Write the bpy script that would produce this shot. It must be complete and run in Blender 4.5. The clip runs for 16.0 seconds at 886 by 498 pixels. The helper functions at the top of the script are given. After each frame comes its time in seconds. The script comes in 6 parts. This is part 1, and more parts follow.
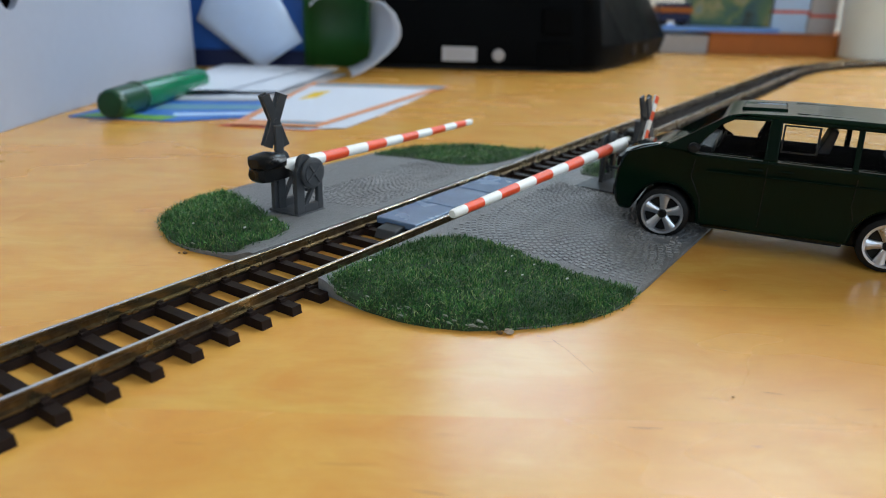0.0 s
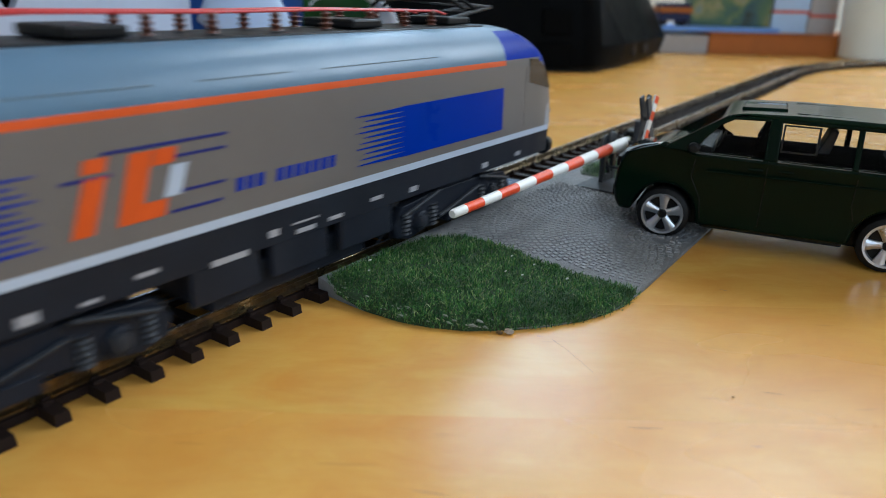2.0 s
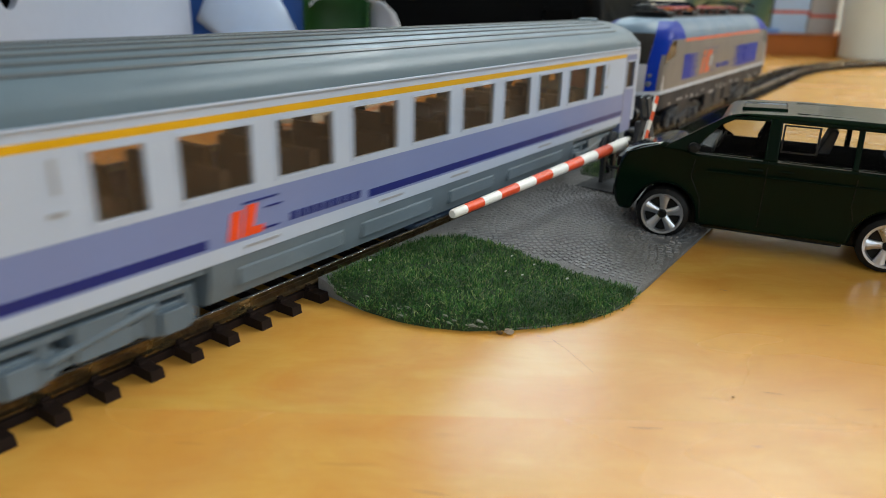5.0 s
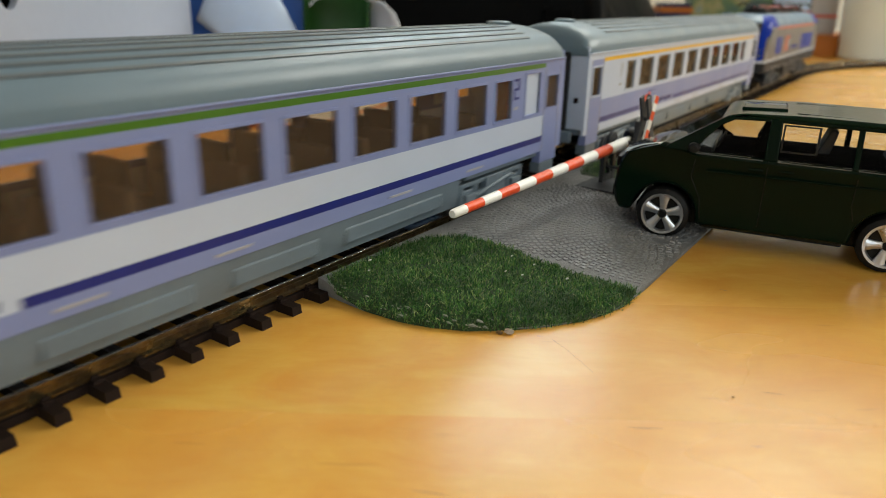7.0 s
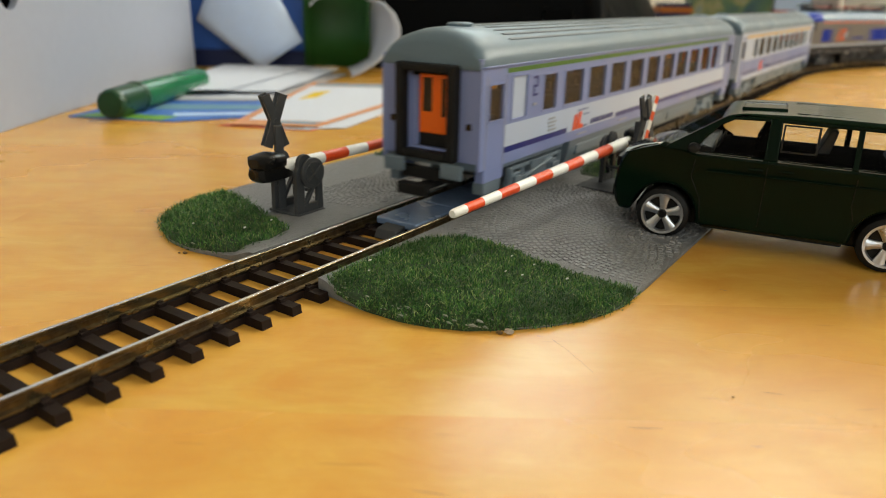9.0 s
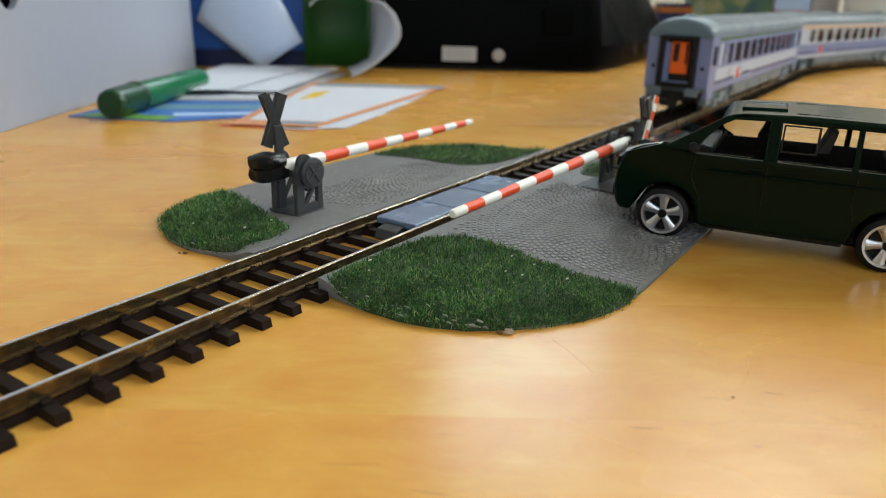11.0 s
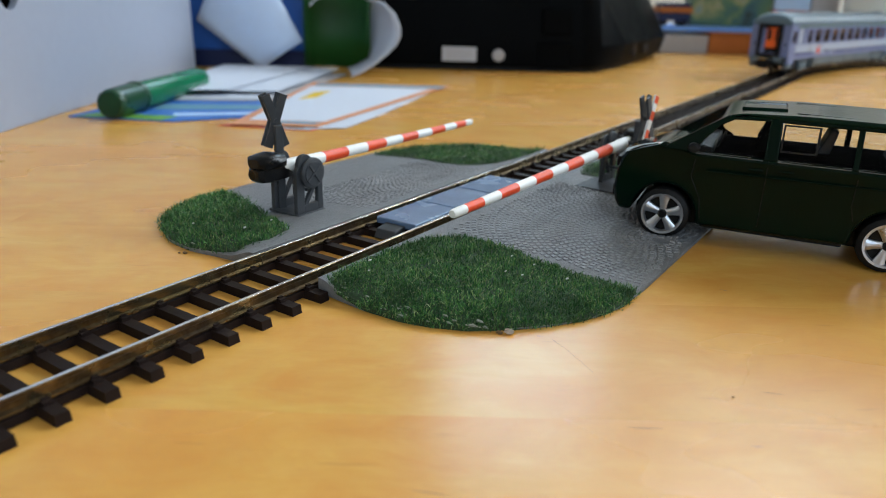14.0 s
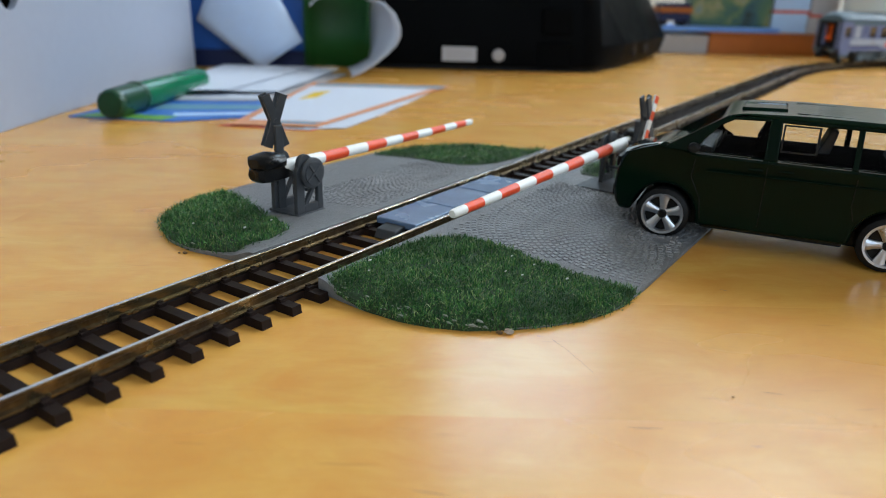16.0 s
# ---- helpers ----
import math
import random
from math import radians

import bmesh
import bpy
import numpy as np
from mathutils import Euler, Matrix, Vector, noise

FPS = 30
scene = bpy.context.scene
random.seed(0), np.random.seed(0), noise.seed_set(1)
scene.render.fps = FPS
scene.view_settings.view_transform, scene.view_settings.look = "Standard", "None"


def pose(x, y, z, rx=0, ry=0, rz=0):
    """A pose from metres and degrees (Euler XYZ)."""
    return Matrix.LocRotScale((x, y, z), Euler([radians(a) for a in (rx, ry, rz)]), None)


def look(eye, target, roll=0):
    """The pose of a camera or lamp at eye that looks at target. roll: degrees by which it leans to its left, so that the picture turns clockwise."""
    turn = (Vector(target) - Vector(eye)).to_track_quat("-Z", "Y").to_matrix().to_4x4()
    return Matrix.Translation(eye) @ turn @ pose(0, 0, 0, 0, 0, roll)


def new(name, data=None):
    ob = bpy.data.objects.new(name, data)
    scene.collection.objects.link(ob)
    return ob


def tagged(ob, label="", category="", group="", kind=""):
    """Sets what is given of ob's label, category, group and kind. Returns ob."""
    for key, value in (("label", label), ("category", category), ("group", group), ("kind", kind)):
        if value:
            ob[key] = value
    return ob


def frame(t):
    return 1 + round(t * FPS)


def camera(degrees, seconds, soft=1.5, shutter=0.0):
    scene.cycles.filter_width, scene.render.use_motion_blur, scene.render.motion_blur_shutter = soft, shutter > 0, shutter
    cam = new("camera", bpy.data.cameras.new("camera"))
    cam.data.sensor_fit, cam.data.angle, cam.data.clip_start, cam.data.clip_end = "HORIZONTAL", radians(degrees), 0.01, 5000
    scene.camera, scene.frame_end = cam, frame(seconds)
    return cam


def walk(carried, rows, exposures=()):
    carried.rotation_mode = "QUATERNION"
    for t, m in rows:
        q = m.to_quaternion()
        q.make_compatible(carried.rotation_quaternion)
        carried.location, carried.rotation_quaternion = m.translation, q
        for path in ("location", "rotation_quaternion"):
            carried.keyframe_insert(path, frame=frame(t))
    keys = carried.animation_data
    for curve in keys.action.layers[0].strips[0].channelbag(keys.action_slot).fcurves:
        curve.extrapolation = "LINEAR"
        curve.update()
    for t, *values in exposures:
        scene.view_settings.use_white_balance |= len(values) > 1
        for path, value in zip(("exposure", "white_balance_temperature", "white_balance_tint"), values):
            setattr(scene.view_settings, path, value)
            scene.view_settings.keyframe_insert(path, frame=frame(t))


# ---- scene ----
# ---------------------------------------------------------------- camera
cam = camera(63.69, 16.0, soft=0.8, shutter=0.55)
EYE = Vector((0.1120, -0.1021, 0.0621))
WAY = Vector((-0.5239, 0.7819, -0.3379))
cam.data.dof.use_dof = True
cam.data.dof.focus_distance = 0.16
cam.data.dof.aperture_fstop = 19.0
walk(cam, [(0.0, look(EYE, EYE + WAY, 1.394)), (16.0, look(EYE, EYE + WAY, 1.394))],
     exposures=[(0.0, -0.13, 6400, 10), (2.5, -0.13, 6200, 10), (4.0, -0.12, 6700, 10), (6.5, -0.08, 8100, 10), (7.5, -0.04, 8500, 10), (9.0, -0.01, 8800, 10), (11.3, -0.11, 7150, 10), (12.5, -0.12, 6650, 10), (14.5, -0.13, 6400, 10), (16.0, -0.13, 6350, 10)])

# ---------------------------------------------------------------- room axes
# The table and the room are turned by 34 degrees against the straight track.
TURN = 34.0
ROOM = pose(0, 0, 0, 0, 0, TURN)

# ---------------------------------------------------------------- daylight
world = bpy.data.worlds.new("daylight")
scene.world = world
world.use_nodes = True
sky = world.node_tree.nodes.new("ShaderNodeTexSky")
sky.sky_type = "NISHITA"
sky.sun_disc = False
sky.sun_elevation, sky.sun_rotation = radians(35), radians(200)
world.node_tree.links.new(sky.outputs["Color"], world.node_tree.nodes["Background"].inputs["Color"])
world.node_tree.nodes["Background"].inputs["Strength"].default_value = 0.12


def window_light(name, m, width, height, watts, colour):
    """Sky light that enters through one window opening."""
    data = bpy.data.lights.new(name, "AREA")
    data.shape, data.size, data.size_y = "RECTANGLE", width, height
    data.energy, data.color = watts, colour
    ob = new(name, data)
    ob.matrix_world = m
    return ob


# far window beyond the table (its two panes, one brighter), a high window over it, side window to the right, rear window behind the camera
window_light("far_window_light", ROOM @ look((0.27, 1.54, 0.99), (0.20, 0.0, 0.0)), 0.42, 0.44, 4.8, (0.58, 0.80, 1.0))
window_light("far_window_light", ROOM @ look((0.95, 1.54, 0.99), (0.30, 0.0, 0.0)), 0.62, 0.44, 2.4, (0.58, 0.80, 1.0))
window_light("high_window_light", ROOM @ look((0.955, 1.54, 1.74), (0.15, 0.1, 0.0)), 0.62, 0.62, 19, (0.80, 0.91, 1.0))
window_light("side_window_light", ROOM @ look((2.54, 1.02, 1.48), (0.05, 0.1, 0.0)), 1.1, 1.1, 68, (0.80, 0.91, 1.0))
window_light("rear_window_light", ROOM @ look((0.7, -2.03, 0.85), (0.1, 0.3, 0.0)), 1.6, 1.1, 18, (0.70, 0.86, 1.0))


# ---------------------------------------------------------------- materials
def nodes_of(name):
    m = bpy.data.materials.new(name)
    m.use_nodes = True
    nt = m.node_tree
    return m, nt, nt.nodes["Principled BSDF"]


def socket(nt, kind, **props):
    n = nt.nodes.new(kind)
    for k, v in props.items():
        n.inputs[k.replace("_", " ")].default_value = v
    return n


def coords(nt, scale=(1, 1, 1), which="Object"):
    tc = nt.nodes.new("ShaderNodeTexCoord")
    mp = nt.nodes.new("ShaderNodeMapping")
    mp.inputs["Scale"].default_value = scale
    nt.links.new(tc.outputs[which], mp.inputs["Vector"])
    return mp.outputs["Vector"]


def ramp(nt, fac, stops):
    r = nt.nodes.new("ShaderNodeValToRGB")
    while len(r.color_ramp.elements) < len(stops):
        r.color_ramp.elements.new(0.5)
    for e, (p, c) in zip(r.color_ramp.elements, stops):
        e.position, e.color = p, (*c, 1)
    nt.links.new(fac, r.inputs["Fac"])
    return r.outputs["Color"]


def noise_tex(nt, vec, scale, detail=4, rough=0.55, distortion=0.0):
    n = socket(nt, "ShaderNodeTexNoise", Scale=scale, Detail=detail, Roughness=rough, Distortion=distortion)
    nt.links.new(vec, n.inputs["Vector"])
    return n.outputs["Fac"]


def mix(nt, fac, a, b, mode="MIX"):
    n = nt.nodes.new("ShaderNodeMix")
    n.data_type, n.blend_type = "RGBA", mode
    for value, slot in ((fac, 0), (a, 6), (b, 7)):
        if hasattr(value, "links"):
            nt.links.new(value, n.inputs[slot])
        elif slot == 0:
            n.inputs[0].default_value = value
        else:
            n.inputs[slot].default_value = (*value, 1)
    return n.outputs[2]


def bump(nt, bsdf, height, strength, distance):
    b = socket(nt, "ShaderNodeBump", Strength=strength, Distance=distance)
    nt.links.new(height, b.inputs["Height"])
    nt.links.new(b.outputs["Normal"], bsdf.inputs["Normal"])


def plain(name, colour, rough=0.45, metal=0.0, grain=0.12, scale=400.0, relief=0.15, spec=0.33, coat=0.0, deep=0.0001):
    """A painted, moulded or metal surface with fine mottling, wear and relief at two scales."""
    m, nt, b = nodes_of(name)
    v = coords(nt)
    fine, broad = noise_tex(nt, v, scale * 4, 3), noise_tex(nt, v, scale * 0.35, 3)
    dark = tuple(c * (1 - grain) for c in colour)
    light = tuple(min(1, c * (1 + grain * 0.6)) for c in colour)
    tone = ramp(nt, broad, [(0.3, dark), (0.7, light)])
    tone = mix(nt, 0.35, tone, ramp(nt, fine, [(0.3, dark), (0.7, light)]))
    nt.links.new(tone, b.inputs["Base Color"])
    rr = ramp(nt, broad, [(0.3, (rough * 0.85,) * 3), (0.7, (min(1, rough * 1.15),) * 3)])
    nt.links.new(rr, b.inputs["Roughness"])
    b.inputs["Metallic"].default_value = metal
    b.inputs["Specular IOR Level"].default_value = spec
    b.inputs["Coat Weight"].default_value = coat
    b.inputs["Coat Roughness"].default_value = 0.06
    if relief:
        bump(nt, b, fine, relief, deep)
    return m


def glassy(name, colour, rough=0.03, clear=0.9, tint=(1.0, 1.0, 1.0)):
    """Thin clear plastic: mostly see-through, with a gloss."""
    m, nt, b = nodes_of(name)
    out = nt.nodes["Material Output"]
    b.inputs["Base Color"].default_value = (*colour, 1)
    b.inputs["Roughness"].default_value = rough
    see = nt.nodes.new("ShaderNodeBsdfTransparent")
    see.inputs["Color"].default_value = (*tint, 1)
    mx = nt.nodes.new("ShaderNodeMixShader")
    mx.inputs["Fac"].default_value = clear
    nt.links.new(b.outputs["BSDF"], mx.inputs[1])
    nt.links.new(see.outputs["BSDF"], mx.inputs[2])
    nt.links.new(mx.outputs["Shader"], out.inputs["Surface"])
    return m


def table_wood():
    """Lacquered glued-up beech: long grain along each board, pores, warm patches."""
    m, nt, b = nodes_of("table_wood")
    info = nt.nodes.new("ShaderNodeObjectInfo")
    tc = nt.nodes.new("ShaderNodeTexCoord")
    shift = nt.nodes.new("ShaderNodeVectorMath")
    shift.operation = "ADD"
    comb = nt.nodes.new("ShaderNodeCombineXYZ")
    mul = nt.nodes.new("ShaderNodeMath")
    mul.operation = "MULTIPLY"
    mul.inputs[1].default_value = 7.0
    nt.links.new(info.outputs["Random"], mul.inputs[0])
    nt.links.new(mul.outputs[0], comb.inputs["X"])
    nt.links.new(tc.outputs["Object"], shift.inputs[0])
    nt.links.new(comb.outputs[0], shift.inputs[1])

    def stretched(sx, sy):
        mp = nt.nodes.new("ShaderNodeMapping")
        mp.inputs["Scale"].default_value = (sx, sy, 1)
        nt.links.new(shift.outputs[0], mp.inputs["Vector"])
        return mp.outputs["Vector"]

    grain = noise_tex(nt, stretched(12, 46), 5.0, 6, 0.6, 0.6)
    pores = noise_tex(nt, stretched(60, 900), 3.0, 3, 0.5)
    patch = noise_tex(nt, stretched(4, 9), 3.0, 2, 0.5)
    blotch = noise_tex(nt, stretched(22, 34), 2.0, 5, 0.62, 0.6)
    fleck = noise_tex(nt, stretched(40, 260), 2.2, 2, 0.4)
    base = ramp(nt, grain, [(0.25, (0.64, 0.350, 0.067)), (0.5, (0.69, 0.392, 0.087)), (0.8, (0.735, 0.446, 0.112))])
    base = mix(nt, ramp(nt, patch, [(0.35, (0, 0, 0)), (0.75, (0.75,) * 3)]), base, (0.69, 0.310, 0.058))
    base = mix(nt, ramp(nt, blotch, [(0.40, (0, 0, 0)), (0.70, (0.75,) * 3)]), base, (0.62, 0.262, 0.048))
    base = mix(nt, ramp(nt, fleck, [(0.68, (0, 0, 0)), (0.76, (0.30,) * 3)]), base, (0.42, 0.17, 0.04))
    base = mix(nt, ramp(nt, pores, [(0.58, (0, 0, 0)), (0.72, (0.14,) * 3)]), base, (0.40, 0.19, 0.05))
    tone = ramp(nt, info.outputs["Random"], [(0.0, (0.94, 0.925, 0.90)), (1.0, (1.0, 1.0, 1.0))])
    nt.links.new(mix(nt, 1.0, base, tone, "MULTIPLY"), b.inputs["Base Color"])
    nt.links.new(ramp(nt, patch, [(0.3, (0.22,) * 3), (0.8, (0.31,) * 3)]), b.inputs["Roughness"])
    b.inputs["Specular IOR Level"].default_value = 0.44
    bump(nt, b, pores, 0.02, 0.0001)
    return m


def rail_metal():
    """Nickel-silver rail, polished on top, with brown tarnish in patches."""
    m, nt, b = nodes_of("rail_metal")
    v = coords(nt)
    stain = noise_tex(nt, v, 90, 4, 0.6)
    fine = noise_tex(nt, v, 1400, 2)
    c = ramp(nt, stain, [(0.40, (0.22, 0.17, 0.085)), (0.52, (0.125, 0.082, 0.035)), (0.62, (0.05, 0.026, 0.012))])
    nt.links.new(mix(nt, 0.12, c, ramp(nt, fine, [(0.3, (0.20, 0.16, 0.10)), (0.7, (0.5, 0.45, 0.34))])), b.inputs["Base Color"])
    b.inputs["Metallic"].default_value = 0.92
    nt.links.new(ramp(nt, stain, [(0.45, (0.26,) * 3), (0.65, (0.48,) * 3)]), b.inputs["Roughness"])
    bump(nt, b, fine, 0.1, 0.0001)
    return m


def grass_fibre():
    m, nt, b = nodes_of("grass_fibre")
    geo = nt.nodes.new("ShaderNodeNewGeometry")
    v = coords(nt)
    patch = noise_tex(nt, v, 110, 3)
    c = ramp(nt, geo.outputs["Random Per Island"],
             [(0.0, (0.008, 0.042, 0.014)), (0.40, (0.029, 0.132, 0.031)), (0.76, (0.098, 0.270, 0.058)), (0.93, (0.26, 0.36, 0.11)), (1.0, (0.45, 0.45, 0.26))])
    nt.links.new(mix(nt, ramp(nt, patch, [(0.40, (0, 0, 0)), (0.62, (0.72,) * 3)]), c, (0.016, 0.060, 0.014)), b.inputs["Base Color"])
    b.inputs["Roughness"].default_value = 0.6
    b.inputs["Specular IOR Level"].default_value = 0.3
    return m


WOOD = table_wood()
RAIL = rail_metal()
SLEEPER = plain("sleeper_plastic", (0.017, 0.0105, 0.009), 0.5, grain=0.3, scale=500, relief=0.3, spec=0.10)
ROADGREY = plain("road_grey_plastic", (0.185, 0.188, 0.196), 0.48, grain=0.35, scale=900, relief=0.7, deep=0.0004)
COBBLE = plain("cobble_plastic", (0.225, 0.230, 0.240), 0.33, grain=0.4, scale=500, relief=0.35)
# the sky's bluish reflection on the panels is put into this colour
PANEL = plain("panel_plastic_sky_tint", (0.115, 0.180, 0.300), 0.25, grain=0.18, scale=300, relief=0.2, spec=0.6)
SOIL = plain("grass_backing", (0.030, 0.055, 0.024), 0.8, grain=0.4, scale=700, relief=0.5)
GRASS = grass_fibre()
DARKGREY = plain("barrier_grey_plastic", (0.046, 0.050, 0.056), 0.5, grain=0.2, scale=500, spec=0.25)
BLACK = plain("black_plastic", (0.006, 0.006, 0.0065), 0.3, grain=0.3, scale=500, spec=0.2)
MATTBLACK = plain("matt_black_plastic", (0.006, 0.006, 0.0065), 0.6, grain=0.3, scale=300, spec=0.2)
WHITE = plain("white_plastic", (0.78, 0.78, 0.76), 0.4, grain=0.06, scale=300)
RED = plain("red_plastic", (0.76, 0.070, 0.014), 0.4, grain=0.10, scale=300)


# ---------------------------------------------------------------- building helpers (lengths in millimetres)
def finish(bm, name, mats, smooth=35.0):
    bmesh.ops.recalc_face_normals(bm, faces=bm.faces)
    for v in bm.verts:
        v.co *= 0.001
    me = bpy.data.meshes.new(name)
    bm.to_mesh(me)
    bm.free()
    for m in (mats if isinstance(mats, (list, tuple)) else [mats]):
        me.materials.append(m)
    if smooth:
        me.shade_smooth()
        me.set_sharp_from_angle(angle=radians(smooth))
    return me


def part(name, bm, mats, parent=None, label="", smooth=35.0, bevel=0.0, m=None):
    """One mesh object made from a bmesh in millimetres, under its thing or part."""
    ob = new(name, finish(bm, name, mats, smooth))
    if parent is not None:
        ob.parent = parent
    if m is not None:
        ob.matrix_basis = m
    if bevel:
        mod = ob.modifiers.new("edges", "BEVEL")
        mod.width, mod.segments, mod.limit_method, mod.angle_limit = bevel * 0.001, 2, "ANGLE", radians(40)
    return tagged(ob, label)


def thing(name, label, category, m=None, group="", kind=""):
    ob = new(name)
    ob.empty_display_size = 0.01
    ob.matrix_basis = m if m is not None else Matrix.Identity(4)
    return tagged(ob, label, category, group, kind)


def mm(x, y, z, rx=0, ry=0, rz=0):
    return pose(x * 0.001, y * 0.001, z * 0.001, rx, ry, rz)


def box(bm, x0, x1, y0, y1, z0, z1, mat=0):
    vs = [bm.verts.new(p) for p in ((x0, y0, z0), (x1, y0, z0), (x1, y1, z0), (x0, y1, z0), (x0, y0, z1), (x1, y0, z1), (x1, y1, z1), (x0, y1, z1))]
    for f in ((3, 2, 1, 0), (4, 5, 6, 7), (0, 1, 5, 4), (1, 2, 6, 5), (2, 3, 7, 6), (3, 0, 4, 7)):
        bm.faces.new([vs[i] for i in f]).material_index = mat
    return vs


def loft(bm, rings, caps=True, mat=0, closed=True):
    """Skin over rings of equally many points."""
    rows = [[bm.verts.new(p) for p in ring] for ring in rings]
    n = len(rows[0])
    for a, b in zip(rows, rows[1:]):
        for i in range(n if closed else n - 1):
            j = (i + 1) % n
            bm.faces.new((a[i], a[j], b[j], b[i])).material_index = mat
    if caps and closed:
        bm.faces.new(list(reversed(rows[0]))).material_index = mat
        bm.faces.new(rows[-1]).material_index = mat
    return rows


def rod(bm, a, b, r0, r1=None, n=14, mat=0, caps=True):
    a, b = Vector(a), Vector(b)
    r1 = r0 if r1 is None else r1
    d = (b - a).normalized()
    s = d.orthogonal().normalized()
    t = d.cross(s)
    turn = [(math.cos(2 * math.pi * i / n), math.sin(2 * math.pi * i / n)) for i in range(n)]
    return loft(bm, [[c + (s * x + t * y) * r for x, y in turn] for c, r in ((a, r0), (b, r1))], caps, mat)


def turned(bm, axis_a, axis_b, profile, n=24, mat=0, caps=True):
    """A turned body: profile is (place along the axis 0..1, radius)."""
    a, b = Vector(axis_a), Vector(axis_b)
    d = (b - a).normalized()
    s = d.orthogonal().normalized()
    t = d.cross(s)
    rings = []
    for k, r in profile:
        c = a.lerp(b, k)
        rings.append([c + (s * math.cos(2 * math.pi * i / n) + t * math.sin(2 * math.pi * i / n)) * r for i in range(n)])
    return loft(bm, rings, caps, mat)


def prism(bm, poly, axis, a0, a1, mat=0):
    """A flat outline pushed along an axis. poly holds the other two coordinates in the order x, y, z."""
    def at(p, a):
        q = list(p)
        q.insert("xyz".index(axis), a)
        return q
    return loft(bm, [[at(p, a0) for p in poly], [at(p, a1) for p in poly]], True, mat)


def from_lists(name, verts, faces, mat, parent=None, label="", smooth=False):
    me = bpy.data.meshes.new(name)
    me.from_pydata([(x * 0.001, y * 0.001, z * 0.001) for x, y, z in verts], [], faces)
    me.materials.append(mat)
    if smooth:
        me.shade_smooth()
    ob = new(name, me)
    if parent is not None:
        ob.parent = parent
    return tagged(ob, label)


# ---------------------------------------------------------------- room (metres, in the room's axes)
PLASTER = plain("wall_plaster", (0.74, 0.70, 0.63), 0.85, grain=0.05, scale=6, relief=0.2)
CEILING = plain("ceiling_paint", (0.80, 0.79, 0.76), 0.9, grain=0.03, scale=5, relief=0.1)
FLOORWOOD = plain("floor_wood", (0.24, 0.13, 0.06), 0.5, grain=0.3, scale=3, relief=0.2)
FRAMEWHITE = plain("window_frame_paint", (0.78, 0.78, 0.76), 0.4, grain=0.04, scale=20)


def room_box(name, spans, mat, label, cuts=()):
    """A wall, floor or ceiling from boxes in metres, in the room's axes."""
    bm = bmesh.new()
    for x0, x1, y0, y1, z0, z1 in spans:
        box(bm, x0 * 1e3, x1 * 1e3, y0 * 1e3, y1 * 1e3, z0 * 1e3, z1 * 1e3)
    ob = part(name, bm, mat, None, label, smooth=0, m=ROOM.copy())
    return tagged(ob, kind="structure")


W, E, S, N, LOW, HIGH = -1.5, 2.6, -2.1, 1.6, -0.75, 2.2
room_box("floor", [(W - 0.2, E + 0.2, S - 0.2, N + 0.2, LOW - 0.1, LOW)], FLOORWOOD, "brown wooden floor under the table")
room_box("ceiling", [(W - 0.2, E + 0.2, S - 0.2, N + 0.2, HIGH, HIGH + 0.1)], CEILING, "plain white ceiling")
room_box("wall_west", [(W - 0.2, W, S, N, LOW, HIGH)], PLASTER, "plain light plaster wall")
BW = (-0.10, 1.50, 0.30, 1.40)
room_box("wall_south", [(W - 0.2, BW[0], S - 0.2, S, LOW, HIGH), (BW[1], E + 0.2, S - 0.2, S, LOW, HIGH),
                        (BW[0], BW[1], S - 0.2, S, LOW, BW[2]), (BW[0], BW[1], S - 0.2, S, BW[3], HIGH)],
         PLASTER, "light plaster wall with a window opening")
FW = (0.04, 1.28, 0.74, 1.24)
HW = (0.63, 1.28, 1.40, 2.08)
SW = (0.46, 1.58, 0.90, 2.06)
room_box("wall_north", [(W - 0.2, FW[0], N, N + 0.2, LOW, HIGH), (FW[1], E + 0.2, N, N + 0.2, LOW, HIGH),
                        (FW[0], FW[1], N, N + 0.2, LOW, FW[2]), (FW[0], FW[1], N, N + 0.2, FW[3], HW[2]),
                        (FW[0], HW[0], N, N + 0.2, HW[2], HIGH), (HW[0], FW[1], N, N + 0.2, HW[3], HIGH)],
         PLASTER, "light plaster wall with a window opening")
room_box("wall_east", [(E, E + 0.2, S, SW[0], LOW, HIGH), (E, E + 0.2, SW[1], N, LOW, HIGH),
                       (E, E + 0.2, SW[0], SW[1], LOW, SW[2]), (E, E + 0.2, SW[0], SW[1], SW[3], HIGH)],
         PLASTER, "light plaster wall with a window opening")


def window_frame(name, m, width, height):
    w = thing(name, "white painted window frame in its opening", "window", m, kind="structure")
    for nm, span in (("frame_side", (-width / 2, -width / 2 + 50, 0, 60, 0, height)), ("frame_side", (width / 2 - 50, width / 2, 0, 60, 0, height)),
                     ("frame_rail", (-width / 2 + 50, width / 2 - 50, 0, 60, 0, 50)), ("frame_rail", (-width / 2 + 50, width / 2 - 50, 0, 60, height - 50, height)),
                     ("mullion", (-30, 30, 0, 60, 50, height - 50))):
        bm = bmesh.new()
        box(bm, *span)
        part(nm, bm, FRAMEWHITE, w, smooth=0, bevel=4)
    return w


window_frame("window_1", ROOM @ mm(660, 1690, 740), 1240, 500)
window_frame("window_4", ROOM @ mm(955, 1690, 1400), 650, 680)
window_frame("window_2", ROOM @ mm(2690, 1020, 900, 0, 0, -90), 1120, 1160)

window_frame("window_3", ROOM @ mm(700, -2230, 300), 1600, 1100)

